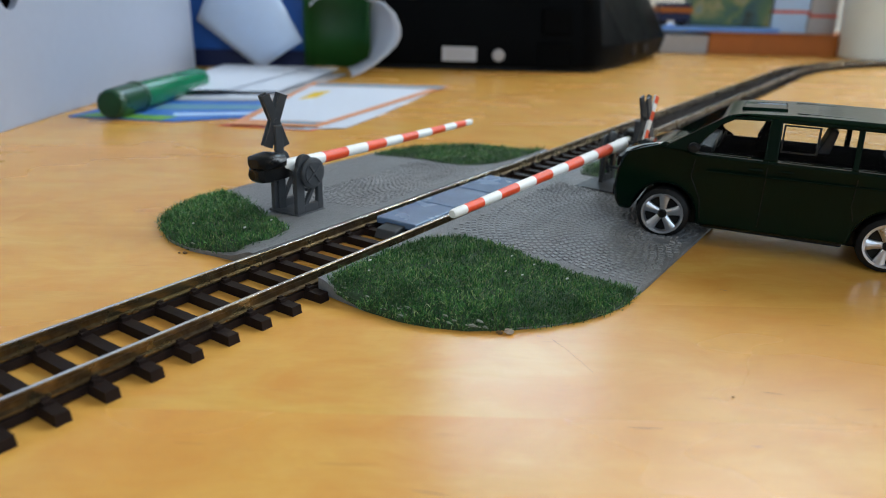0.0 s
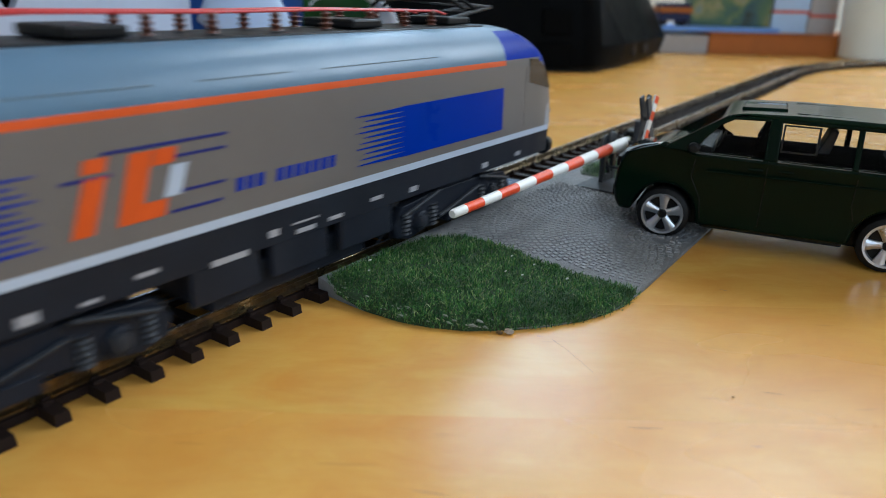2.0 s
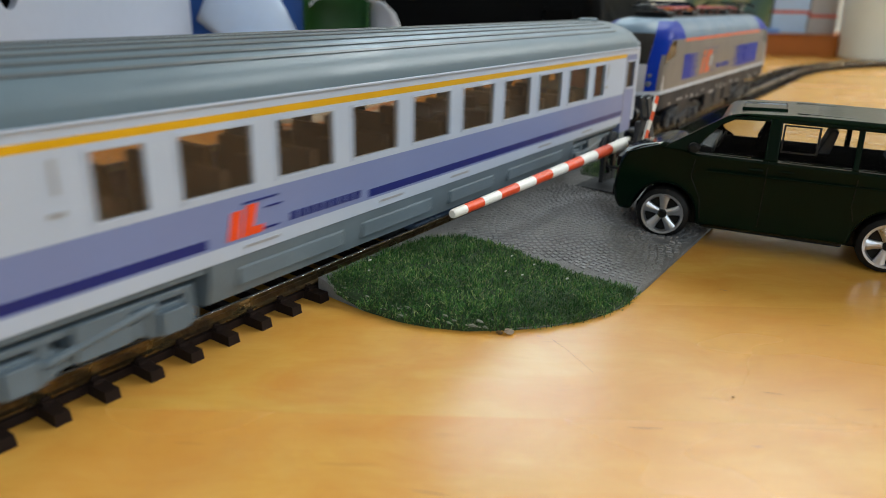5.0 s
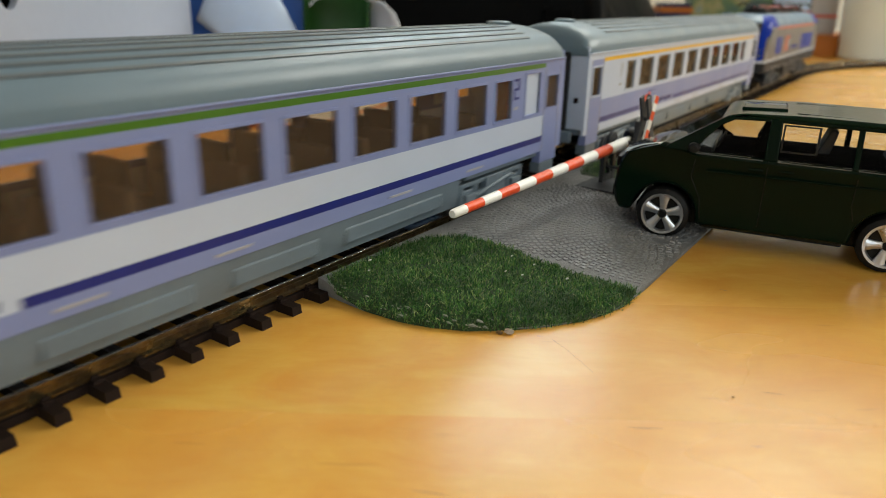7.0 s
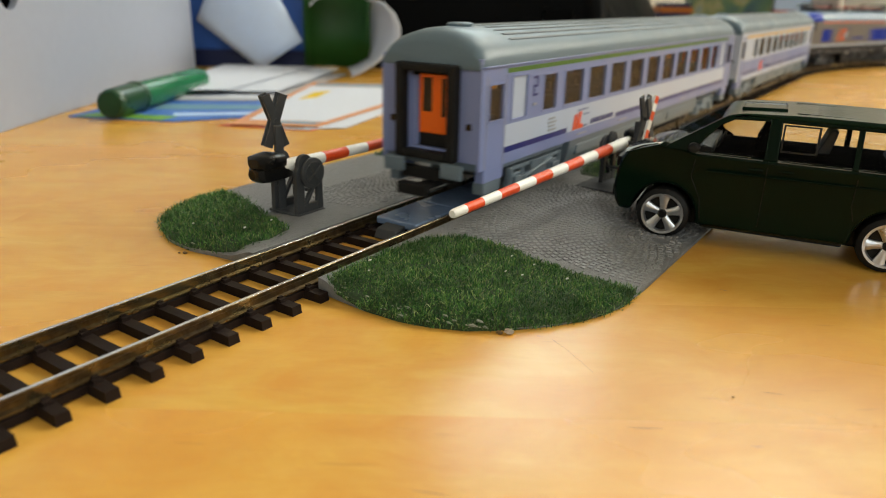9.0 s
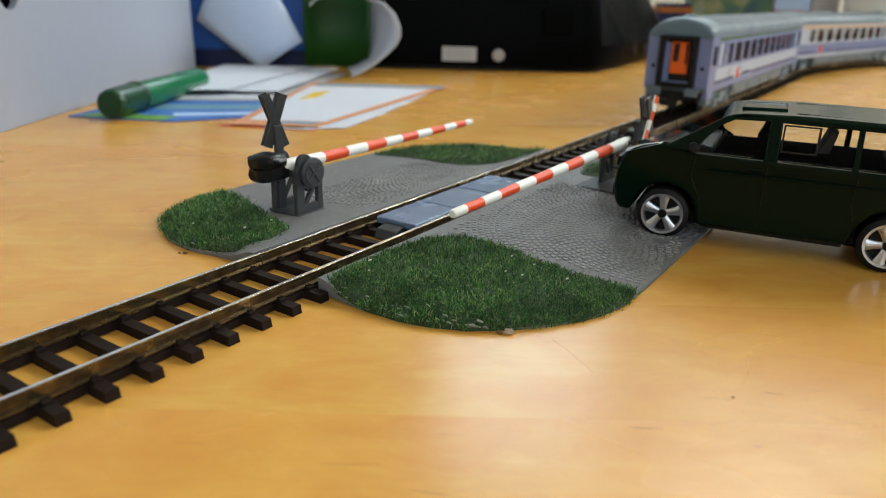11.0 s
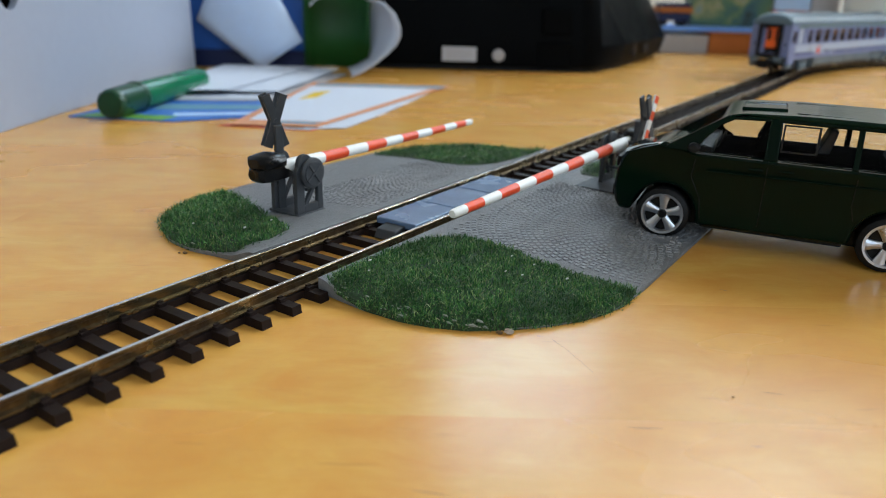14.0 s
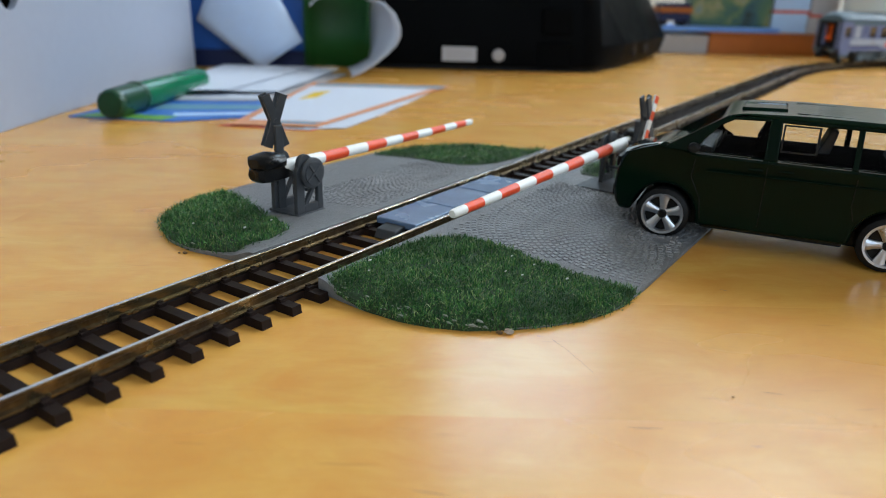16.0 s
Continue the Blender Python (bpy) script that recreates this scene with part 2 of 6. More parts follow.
# ---------------------------------------------------------------- table: boards run along the room's x
PORES = [(90.1, -41.9, 94.1, -42.7), (64.5, -53.4, 70.6, -53.5), (99.3, 3.0, 101.2, 1.8), (82.2, -57.5, 84.2, -57.7), (32.0, -69.0, 38.0, -70.1), (54.5, -22.7, 55.8, -23.1)]
table = thing("table", "large lacquered beech table with a glued-board top", "table", ROOM.copy())
rng = random.Random(11)
for k in range(39):
    v0 = 38 - 21 * 44.7 + k * 44.7
    u0 = -700.0
    while u0 < 1200:
        u1 = min(1200.0, u0 + rng.uniform(330, 620))
        if u1 > 1080:
            u1 = 1200.0
        bm = bmesh.new()
        box(bm, u0, u1, v0, v0 + 44.7, -28, 0)
        part("stave", bm, WOOD, table, smooth=0)
        u0 = u1
# short dark pores in the lacquered wood, lying along the grain
PORE = plain("dark_wood_pore", (0.30, 0.135, 0.035), 0.5, grain=0.3, scale=300, relief=0.0)
for u0, v0, u1, v1 in PORES:
    bm = bmesh.new()
    du, dv = u1 - u0, v1 - v0
    w = 0.13 / math.hypot(du, dv)
    outline = [(u0, v0), (u0 + du * 0.4 + dv * w, v0 + dv * 0.4 - du * w), (u1, v1), (u0 + du * 0.6 - dv * w, v0 + dv * 0.6 + du * w)]
    prism(bm, outline, "z", 0.0, 0.012)
    part("pore", bm, PORE, table, smooth=0)
for x in (-620, 1120):
    for y in (-820, 700):
        bm = bmesh.new()
        box(bm, x - 40, x + 40, y - 40, y + 40, -750, -28)
        part("leg", bm, WOOD, table, smooth=0, bevel=4)


# ---------------------------------------------------------------- the track: straight along y, with a bend at each end
BEND, R = (-231.0, 595.0), 405.0
TOP = 4.82          # rail top over the table


def along(s):
    """Place and heading (radians from +y, towards +x) on the track's centre line, s millimetres along it."""
    if s > BEND[1]:
        a = (s - BEND[1]) / R
        return R - R * math.cos(a), BEND[1] + R * math.sin(a), a
    if s < BEND[0]:
        a = (s - BEND[0]) / R
        return R - R * math.cos(a), BEND[0] + R * math.sin(a), a
    return 0.0, s, 0.0


track = thing("railway_track", "model railway track with dark plastic sleepers laid on the table", "railway track")
POLISHED = plain("polished_rail_head", (0.82, 0.85, 0.90), 0.22, metal=0.9, grain=0.2, scale=150, relief=0.1)
RAIL_PROFILE = [(-1.05, 0), (1.05, 0), (1.05, 0.30), (0.28, 0.55), (0.28, 1.65), (0.48, 1.85), (0.48, 2.55), (0.38, 2.66), (-0.38, 2.66), (-0.48, 2.55), (-0.48, 1.85), (-0.28, 1.65), (-0.28, 0.55), (-1.05, 0.30)]
STATIONS = [-900 + 12.0 * i for i in range(56)] + [-228, -100, 0, 100, 231, 400] + [595 + 12.0 * i for i in range(86)]
for side in (-8.6, 8.6):
    bm = bmesh.new()
    rings = []
    for s in STATIONS:
        x, y, a = along(s)
        rings.append([(x + (side + px) * math.cos(a), y - (side + px) * math.sin(a), TOP - 2.66 + pz) for px, pz in RAIL_PROFILE])
    loft(bm, rings)
    rail = part("rail", bm, RAIL, track, "nickel-silver rail with tarnished patches", smooth=30)
    bm = bmesh.new()
    rings = []
    for s in STATIONS:
        x, y, a = along(s)
        rings.append([(x + (side + px) * math.cos(a), y - (side + px) * math.sin(a), TOP + pz) for px, pz in ((-0.36, -0.04), (0.36, -0.04), (0.33, 0.015), (-0.33, 0.015))])
    loft(bm, rings)
    part("running_surface", bm, POLISHED, rail, "polished bright rail head", smooth=0)


def sleeper_mesh():
    bm = bmesh.new()
    vs = box(bm, -14.7, 14.7, -1.3, 1.3, 0, 1.9)
    for v in vs[4:]:
        v.co.x *= 0.985
        v.co.y *= 0.9
    for sx in (-8.6, 8.6):
        for o in (-1.75, 1.75):
            box(bm, sx + o - 0.65, sx + o + 0.65, -0.85, 0.85, 1.85, 2.55)
            box(bm, sx + o * 0.75 - 0.3, sx + o * 0.75 + 0.3, -0.55, 0.55, 2.5, 2.9)
    return finish(bm, "sleeper", SLEEPER, 30)


SLEEPER_MESH = sleeper_mesh()
PITCH = 8.046
for k in range(-22, 190):
    s = -57.5 + k * PITCH
    x, y, a = along(s)
    ob = new("sleeper", SLEEPER_MESH)
    ob.parent = track
    ob.matrix_basis = mm(x, y, 0, 0, 0, -math.degrees(a))
# the sleepers farther round the bends, in one mesh
bm = bmesh.new()
for k in list(range(-104, -22)) + list(range(190, 206)):
    x, y, a = along(-57.5 + k * PITCH)
    for v in box(bm, -14.7, 14.7, -1.3, 1.3, 0, 1.9):
        v.co = Matrix.Rotation(-a, 3, "Z") @ v.co + Vector((x, y, 0))
tagged(part("sleeper_row", bm, SLEEPER, track, smooth=0), kind="stuff")
# the narrow web under each rail that links the sleepers
for side in (-8.6, 8.6):
    bm = bmesh.new()
    rings = []
    for s in STATIONS:
        x, y, a = along(s)
        rings.append([(x + (side + px) * math.cos(a), y - (side + px) * math.sin(a), pz) for px, pz in ((-1.2, 0.25), (1.2, 0.25), (1.2, 1.7), (-1.2, 1.7))])
    loft(bm, rings)
    part("web", bm, SLEEPER, track, smooth=30)


# ---------------------------------------------------------------- level crossing
crossing = thing("level_crossing", "grey plastic level crossing with cobbled ramps beside the rails", "level crossing")


def ramp_z(x):
    return 4.15 - max(0.0, abs(x) - 11.2) / 56.0 * 3.3


CENTRE = 157.5 / 2
ROAD = (46.0, 111.5)
# outlines of the ramps' rounded corners, x taken away from the track
EDGE_RIGHT = [(11.2, 0.6), (17, 0.4), (25, 0.2), (33, 0.6), (40, 2.4), (46, 5.2), (52.8, 10.6), (58, 16.2), (62.3, 22.4), (65.4, 29.5), (66.9, 37), (67.2, 46)]
EDGE_LEFT = [(11.2, 2.4), (22, 3.0), (34, 1.2), (43, 2.6), (52, 6.6), (60, 12), (65, 18.5), (69, 26), (70.5, 34), (70.6, 46)]


def edge(pts, x):
    for (xa, ya), (xb, yb) in zip(pts, pts[1:]):
        if xa - 1e-6 <= x <= xb + 1e-6:
            return ya + (yb - ya) * (x - xa) / (xb - xa)
    return pts[-1][1]


def ground(x, y, side):
    """Height of a ramp's top: it falls away from the rail and towards its rounded rim."""
    x = abs(x)
    pts = EDGE_RIGHT if side > 0 else EDGE_LEFT
    y = min(y, 2 * CENTRE - y)
    d = max(0.0, y - edge(pts, min(x, pts[-1][0])))
    k = min(1.0, max(0.0, (x - 13.0) / 8.0))
    return ramp_z(x) * (1 - k * 0.72 * max(0.0, 1 - d / 9.0) ** 1.5)


for side in (1, -1):
    pts = EDGE_RIGHT if side > 0 else EDGE_LEFT
    far = pts[-1][0]
    bm = bmesh.new()
    rings = []
    for x in [11.2, 12.5, 14, 17, 20, 24, 28, 33, 38, 43, 48, 53, 58, 61, 64, 66, far - 0.6, far]:
        y0 = edge(pts, x)
        y1 = 2 * CENTRE - y0
        ys = [y0, y0 + 1.5, y0 + 3.5, y0 + 6, y0 + 9] + [y1 - 9, y1 - 6, y1 - 3.5, y1 - 1.5, y1]
        top = [(side * x, y, ground(x, y, side)) for y in ys]
        low = max(0.05, ramp_z(x) - 3.4)
        rings.append([(side * x, y0, min(low, top[0][2] - 0.3)), (side * x, y1, min(low, top[-1][2] - 0.3))] + list(reversed(top)))
    loft(bm, rings)
    part("ramp", bm, ROADGREY, crossing, "smooth grey plastic ramp", smooth=50)


def cobbles(side):
    """Small setts in one broad fan of rows, joined in one mesh."""
    rng = random.Random(5 + side)
    verts, faces = [], []
    cx, cy, radius = 60.0, CENTRE + 1.0, 3.0
    while radius < 62:
        n = int(2 * math.pi * radius / 1.95)
        phase = rng.random()
        for i in range(n):
            a = 2 * math.pi * (i + phase) / n
            x, y = cx + radius * math.cos(a), cy + radius * math.sin(a)
            if not (14.6 < x < (65.8 if side > 0 else 44.0) and ROAD[0] + 0.8 < y < ROAD[1] - 0.8) or inside(GRASS_RIGHT, x, y):
                continue
            h = 0.17 + rng.random() * 0.16
            w, d = 0.64 + rng.uniform(-0.06, 0.06), 0.76 + rng.uniform(-0.09, 0.09)
            z = ground(x, y, side)
            ca, sa = math.cos(a), math.sin(a)
            base = len(verts)
            for k, zz in ((1.0, -0.1), (0.74, h)):
                for ex, ey in ((-w, -d), (w, -d), (w, d), (-w, d)):
                    px, py = x + (ex * ca - ey * sa) * k, y + (ex * sa + ey * ca) * k
                    if side < 0:
                        px, py = -px, 2 * CENTRE - py
                    verts.append((px, py, z + zz))
            q = [base + i for i in range(8)]
            faces += [(q[4], q[5], q[6], q[7]), (q[0], q[1], q[5], q[4]), (q[1], q[2], q[6], q[5]), (q[2], q[3], q[7], q[6]), (q[3], q[0], q[4], q[7])]
        radius += 1.62
    tagged(from_lists("cobble_paving", verts, faces, COBBLE, crossing, "small grey cobbles in fan-shaped rows"), kind="stuff")


def inside(poly, x, y):
    hit = False
    for (xa, ya), (xb, yb) in zip(poly, poly[1:] + poly[:1]):
        if (ya > y) != (yb > y) and x < xa + (xb - xa) * (y - ya) / (yb - ya):
            hit = not hit
    return hit


GRASS_RIGHT = [(13.4, 2.0), (17, 0.6), (25, 0.3), (33, 0.7), (40, 2.5), (46, 5.3), (52.8, 10.8), (57.8, 16.4), (62.2, 22.6), (65.2, 29.8), (66.6, 37), (66.4, 43), (60, 42.5), (52, 41.5), (43, 42.3), (34, 44.5), (26, 44.8), (19, 42), (15.2, 36), (13.4, 26), (12.8, 12)]
GRASS_LEFT = [(20, 4.6), (27, 2.8), (34, 1.6), (43, 2.9), (52, 6.9), (60, 12.3), (64.8, 18.8), (68.8, 26.2), (70.2, 34), (69, 42), (60, 39.0), (48, 34.0), (36, 28.0), (26, 24.0), (18.5, 20.5), (16.5, 12)]
cobbles(1)
cobbles(-1)

# three panels between the rails, and the block at each end
for k in range(3):
    bm = bmesh.new()
    box(bm, -6.7, 6.7, 42.0 + k * 20.2, 42.0 + k * 20.2 + 19.9, 2.6, 4.55)
    part("panel", bm, PANEL, crossing, smooth=0, bevel=0.35)
for y, d in ((42, -1), (102.5, 1)):
    bm = bmesh.new()
    prism(bm, [(y, 0.6), (y + d * 5.5, 0.6), (y + d * 4.2, 2.9), (y, 3.6)], "x", -3.2, 3.2)
    part("end_block", bm, DARKGREY, crossing, smooth=0, bevel=0.3)


def grass_patch(outline, side, back, density, seed, height):
    """A thin backing and thousands of upright fibres. back: at the far end of the crossing."""
    f = lambda x, y: (side * x, 2 * CENTRE - y if back else y)
    mat = thing("grass_mat", "dense dark green static-grass mat on the crossing's ramp", "grass mat", group="grass mats")
    bm = bmesh.new()
    cx, cy = sum(p[0] for p in outline) / len(outline), sum(p[1] for p in outline) / len(outline)
    rings = []
    for k, lift in ((1.014, -0.75), (1.004, 0.18), (0.9, 0.42), (0.75, 0.5), (0.5, 0.5), (0.2, 0.5)):
        rings.append([(*f(cx + (x - cx) * k, cy + (y - cy) * k), ground(cx + (x - cx) * k, cy + (y - cy) * k, side) + lift) for x, y in outline])
    loft(bm, rings)
    part("backing", bm, SOIL, mat, smooth=0)
    rng = random.Random(seed)
    xs, ys = [p[0] for p in outline], [p[1] for p in outline]
    count = int((max(xs) - min(xs)) * (max(ys) - min(ys)) * density)
    verts, faces = [], []
    for _ in range(count):
        x, y = rng.uniform(min(xs) - 1, max(xs) + 1), rng.uniform(min(ys) - 1, max(ys) + 1)
        if not inside(outline, x + rng.uniform(-1.5, 1.5), y + rng.uniform(-1.5, 1.5)):
            continue
        thin = noise.noise(Vector((x * 0.22, y * 0.22, seed)))
        if rng.random() < -0.35 - thin * 0.8:
            continue
        h = height * rng.uniform(0.5, 1.2) * (1 + 0.3 * thin)
        a, lean_to, tilt = rng.uniform(0, 6.283), rng.uniform(0, 6.283), abs(rng.gauss(0.75, 0.5))
        w = rng.uniform(0.075, 0.125)
        dx, dy = math.cos(a) * w, math.sin(a) * w
        lx, ly = math.cos(lean_to) * h * tilt, math.sin(lean_to) * h * tilt
        z = max(0.15, ground(x, y, side) + rng.uniform(-0.5, 0.35))
        px, py = f(x, y)
        b = len(verts)
        h *= 1 / (1 + 0.4 * tilt)
        verts += [(px - dx, py - dy, z), (px + dx, py + dy, z), (px + lx * 0.4 + dx * 0.8, py + ly * 0.4 + dy * 0.8, z + h * 0.6),
                  (px + lx * 0.4 - dx * 0.8, py + ly * 0.4 - dy * 0.8, z + h * 0.6), (px + lx, py + ly, z + h * 0.98)]
        faces += [(b, b + 1, b + 2, b + 3), (b + 3, b + 2, b + 4)]
    tagged(from_lists("fibre_pile", verts, faces, GRASS, mat, "short green grass fibres"), kind="stuff")
    # pale flecks of glue and fluff caught in the fibres
    for k in range(9 if not back else 3):
        x, y = rng.uniform(min(xs), max(xs)), rng.uniform(min(ys), max(ys))
        if inside(outline, x, y):
            bm = bmesh.new()
            px, py = f(x, y)
            r = rng.uniform(0.2, 0.42)
            turned(bm, (px - r, py, ground(x, y, side) + 1.5), (px + r, py + r * 0.6, ground(x, y, side) + 1.8), [(0, r * 0.2), (0.3, r * 0.6), (0.7, r * 0.5), (1, r * 0.15)], 7)
            part("fleck", bm, WHITE, mat, "pale fleck of glue")
    # scruffy pale bits where the glue shows along the open edge
    if not back:
        rim = EDGE_RIGHT if side > 0 else EDGE_LEFT
        for k in range(44 if side > 0 else 10):
            x = rng.choice((16, 19, 22, 24, 28, 31, 33, 35, 37, 40, 44, 46, 48, 50)) + rng.uniform(-2.2, 2.2)
            y = edge(rim, x) + rng.uniform(-0.2, 2.6)
            bm = bmesh.new()
            px, py = f(x, y)
            z, r = ground(x, y, side) + rng.uniform(0.1, 0.7), rng.choice((0.14, 0.2, 0.28, 0.4, 0.55)) * rng.uniform(0.8, 1.2)
            rings = []
            for q, w in ((-1, 0.25), (-0.4, 0.9), (0.3, 0.7), (1, 0.2)):
                rings.append([(px + q * r * 1.5 + rng.uniform(-0.2, 0.2) * r, py + math.cos(a) * w * r * rng.uniform(0.5, 1.1), z + math.sin(a) * w * r * rng.uniform(0.4, 0.8)) for a in (i * math.pi / 3 for i in range(6))])
            loft(bm, rings)
            part("glue_bit", bm, SCRUFF, mat, "pale scruffy bit of glue", smooth=0)
    return mat


SCRUFF = plain("dried_glue", (0.30, 0.31, 0.26), 0.6, grain=0.5, scale=900, relief=0.6)
grass_patch(GRASS_RIGHT, 1, False, 24.0, 1, 1.40)
grass_patch(GRASS_LEFT, -1, False, 13.0, 2, 1.7)
grass_patch([(x, min(y, 31.0)) for x, y in GRASS_RIGHT[:9]] + [(62, 31), (40, 31), (16, 31), (13.2, 20)], 1, True, 4.0, 3, 2.0)
grass_patch(GRASS_RIGHT, -1, True, 7.0, 4, 2.0)


# ---------------------------------------------------------------- barriers
def barrier(m, droop=0.0, reach=94.5, plate=(-6.4, 5.6, -5.4, 5.0), group="barriers"):
    """A lowered barrier: arm along +y from the pivot, trestle, drum, counterweight; the pivot is at x = 0, y = 0."""
    b = thing("barrier", "lowered red and white striped barrier on a dark grey trestle", "barrier", m, group)
    bm = bmesh.new()
    box(bm, *plate, -0.2, 0.45)
    part("base_plate", bm, DARKGREY, b, smooth=0, bevel=0.25)
    for x in (-4.6, 4.2):
        bm = bmesh.new()
        head = [(-1.5 + 2.7 * math.cos(a), 13.9 + 2.9 * math.sin(a)) for a in (radians(-8 + 196 * i / 10) for i in range(11))]
        prism(bm, [(-2.3, 0.4), (-2.0, 12.0), (1.0, 13.2)] + head + [(-5.0, 12.6), (-5.2, 0.4)], "x", x - 0.7, x + 0.7)
        prism(bm, [(3.0, 0.4), (5.1, 0.4), (4.9, 10.2), (2.0, 13.4), (0.6, 13.0), (3.0, 9.6)], "x", x - 0.68, x + 0.68)
        prism(bm, [(-2.35, 0.4), (3.05, 0.4), (3.05, 2.7), (-2.35, 2.7)], "x", x - 0.66, x + 0.66)
        prism(bm, [(-2.3, 2.6), (-0.7, 2.6), (3.1, 8.3), (3.1, 9.9)], "x", x - 0.62, x + 0.62)
        part("trestle", bm, DARKGREY, b, smooth=0, bevel=0.2)
    bm = bmesh.new()
    rod(bm, (-3.9, 2.2, 5.6), (3.6, 2.2, 5.6), 0.5, n=8)
    rod(bm, (-3.9, -1.4, 13.6), (3.6, -1.4, 13.6), 0.9, n=10)
    part("cross_rod", bm, DARKGREY, b)
    bm = bmesh.new()
    turned(bm, (4.9, 0.4, 11.4), (6.3, 0.4, 11.4), [(0, 3.6), (0.15, 4.3), (0.7, 4.3), (0.85, 4.0), (0.86, 3.3), (1.0, 3.2)], 28)
    drum = part("drum", bm, DARKGREY, b)
    bm = bmesh.new()
    for a in (0.6, 2.2):
        c, s = math.cos(a) * 3.2, math.sin(a) * 3.2
        rod(bm, (6.3, 0.4 - c, 11.4 - s), (6.3, 0.4 + c, 11.4 + s), 0.33, n=6)
    part("spoke", bm, DARKGREY, drum)
    # arm: white tube that tapers, with red bands
    arm = None
    edges = [-2.5, 10.5, 21.0, 30.5, 40.0, 49.0, 58.0, 66.5, 75.0, 82.5, 89.5, 94.5]
    edges = [edges[0]] + [e * reach / 94.5 for e in edges[1:]]
    for k, (a, c) in enumerate(zip(edges, edges[1:])):
        bm = bmesh.new()
        za, zc = 13.3 - droop * max(0, a) / 94, 13.3 - droop * max(0, c) / 94
        r0, r1 = 1.75 - 0.62 * max(0, a) / 94, 1.75 - 0.62 * max(0, c) / 94
        if k == 0:
            turned(bm, (0, -7.5, 13.3), (0, c, zc), [(0, 1.2), (0.1, 1.9), (0.55, 2.0), (0.7, 1.75), (1, r1)], 20)
            arm = part("arm", bm, WHITE, b, "white arm with red bands")
        else:
            end = k == len(edges) - 2
            turned(bm, (0, a, za), (0, c, zc), [(0, r0), (0.9, r1), (1.0, r1 * (0.8 if end else 1.0))], 20)
            part("band", bm, WHITE if k % 2 == 0 else RED, arm, "" if k % 2 == 0 else "red band")
    bm = bmesh.new()
    knobbly = random.Random(8)
    for zc, hz, hx, ya, yb in ((12.3, 2.6, 3.6, -14.2, -2.0), (15.3, 2.1, 4.1, -14.0, -4.6)):
        rings = []
        for k, q in ((0.0, 0.55), (0.1, 0.9), (0.35, 1.06), (0.65, 1.0), (0.9, 0.92), (1.0, 0.6)):
            ring = []
            for i in range(12):
                a = 2 * math.pi * i / 12
                c, d = math.cos(a), math.sin(a)
                g = q * knobbly.uniform(0.92, 1.06)
                ring.append((-1.6 + hx * g * math.copysign(abs(c) ** 0.6, c), ya + (yb - ya) * k, zc + hz * g * math.copysign(abs(d) ** 0.6, d)))
            rings.append(ring)
        loft(bm, rings)
    part("counterweight", bm, BLACK, b, "black lumpy counterweight block", smooth=35)
    return b


def cross_sign(m, h=23.4, face=None):
    face = face or DARKGREY
    c = thing("crossing_sign", "grey-backed red and white crossed-board railway sign on a post", "sign", m, "crossing signs")
    bm = bmesh.new()
    prism(bm, [(-1.15, -0.9), (1.15, -0.9), (1.15, 0.8), (-1.15, 0.8)], "z", 0, h - 1.0)
    part("post", bm, DARKGREY, c, smooth=0, bevel=0.2)
    bm = bmesh.new()
    rod(bm, (0, 0.6, h), (0, 3.4, h), 0.7, n=10)
    part("spacer", bm, DARKGREY, c)
    for a in (20, -20):
        for y, mat, nm in ((0.0, DARKGREY, "board_back"), (2.3, face if a < 0 else DARKGREY, "board_front")):
            bm = bmesh.new()
            box(bm, -1.2, 1.2, y, y + 0.75, -7.6, 7.6)
            ob = part(nm, bm, mat, c, smooth=0, bevel=0.15)
            ob.matrix_basis = mm(0, 0.9 + (0.05 if a < 0 else 0), h, 0, a, 0)
            if mat is WHITE:
                for z0, z1 in ((-6.6, -3.4), (-0.2, 2.6), (5.2, 7.5)):
                    bm = bmesh.new()
                    box(bm, -1.16, 1.16, 3.04, 3.10, z0, z1)
                    part("red_end", bm, RED, ob, smooth=0)
    return c


barrier(mm(-30.6, 36.5, 3.2), 0.0, 91.0)
barrier(mm(30.3, 124.5, 3.3, 0, 0, 177.2), 2.6, plate=(-6.4, 9.0, -5.4, 14.2))
cross_sign(mm(-34.6, 34.0, 2.6, 0, 0, 70), 25.4)
cross_sign(mm(36.0, 122.0, 2.6, 0, 0, -98), face=WHITE)


# ---------------------------------------------------------------- the train
SILVER = plain("silver_taupe_paint", (0.132, 0.126, 0.124), 0.36, grain=0.05, scale=250, relief=0.05)
BLUEGREY = plain("light_blue_grey_paint", (0.075, 0.150, 0.235), 0.36, grain=0.05, scale=250, relief=0.05)
BLUE = plain("blue_paint", (0.0012, 0.026, 0.30), 0.30, grain=0.06, scale=250, relief=0.03, spec=0.04)
NAVY = plain("navy_paint", (0.008, 0.018, 0.15), 0.36, grain=0.08, scale=250, relief=0.0)
ORANGE = plain("orange_paint", (0.58, 0.080, 0.010), 0.4, grain=0.06, scale=250, relief=0.0)
STRIPEWHITE = plain("white_stripe_paint", (0.40, 0.48, 0.60), 0.4, grain=0.05, scale=250, relief=0.0)
FRONTGREY = plain("pale_front_paint", (0.33, 0.345, 0.385), 0.36, grain=0.06, scale=250, relief=0.05)
SKIRT = plain("dark_blue_grey_plastic", (0.012, 0.0155, 0.024), 0.5, grain=0.2, scale=300, relief=0.2, spec=0.14)
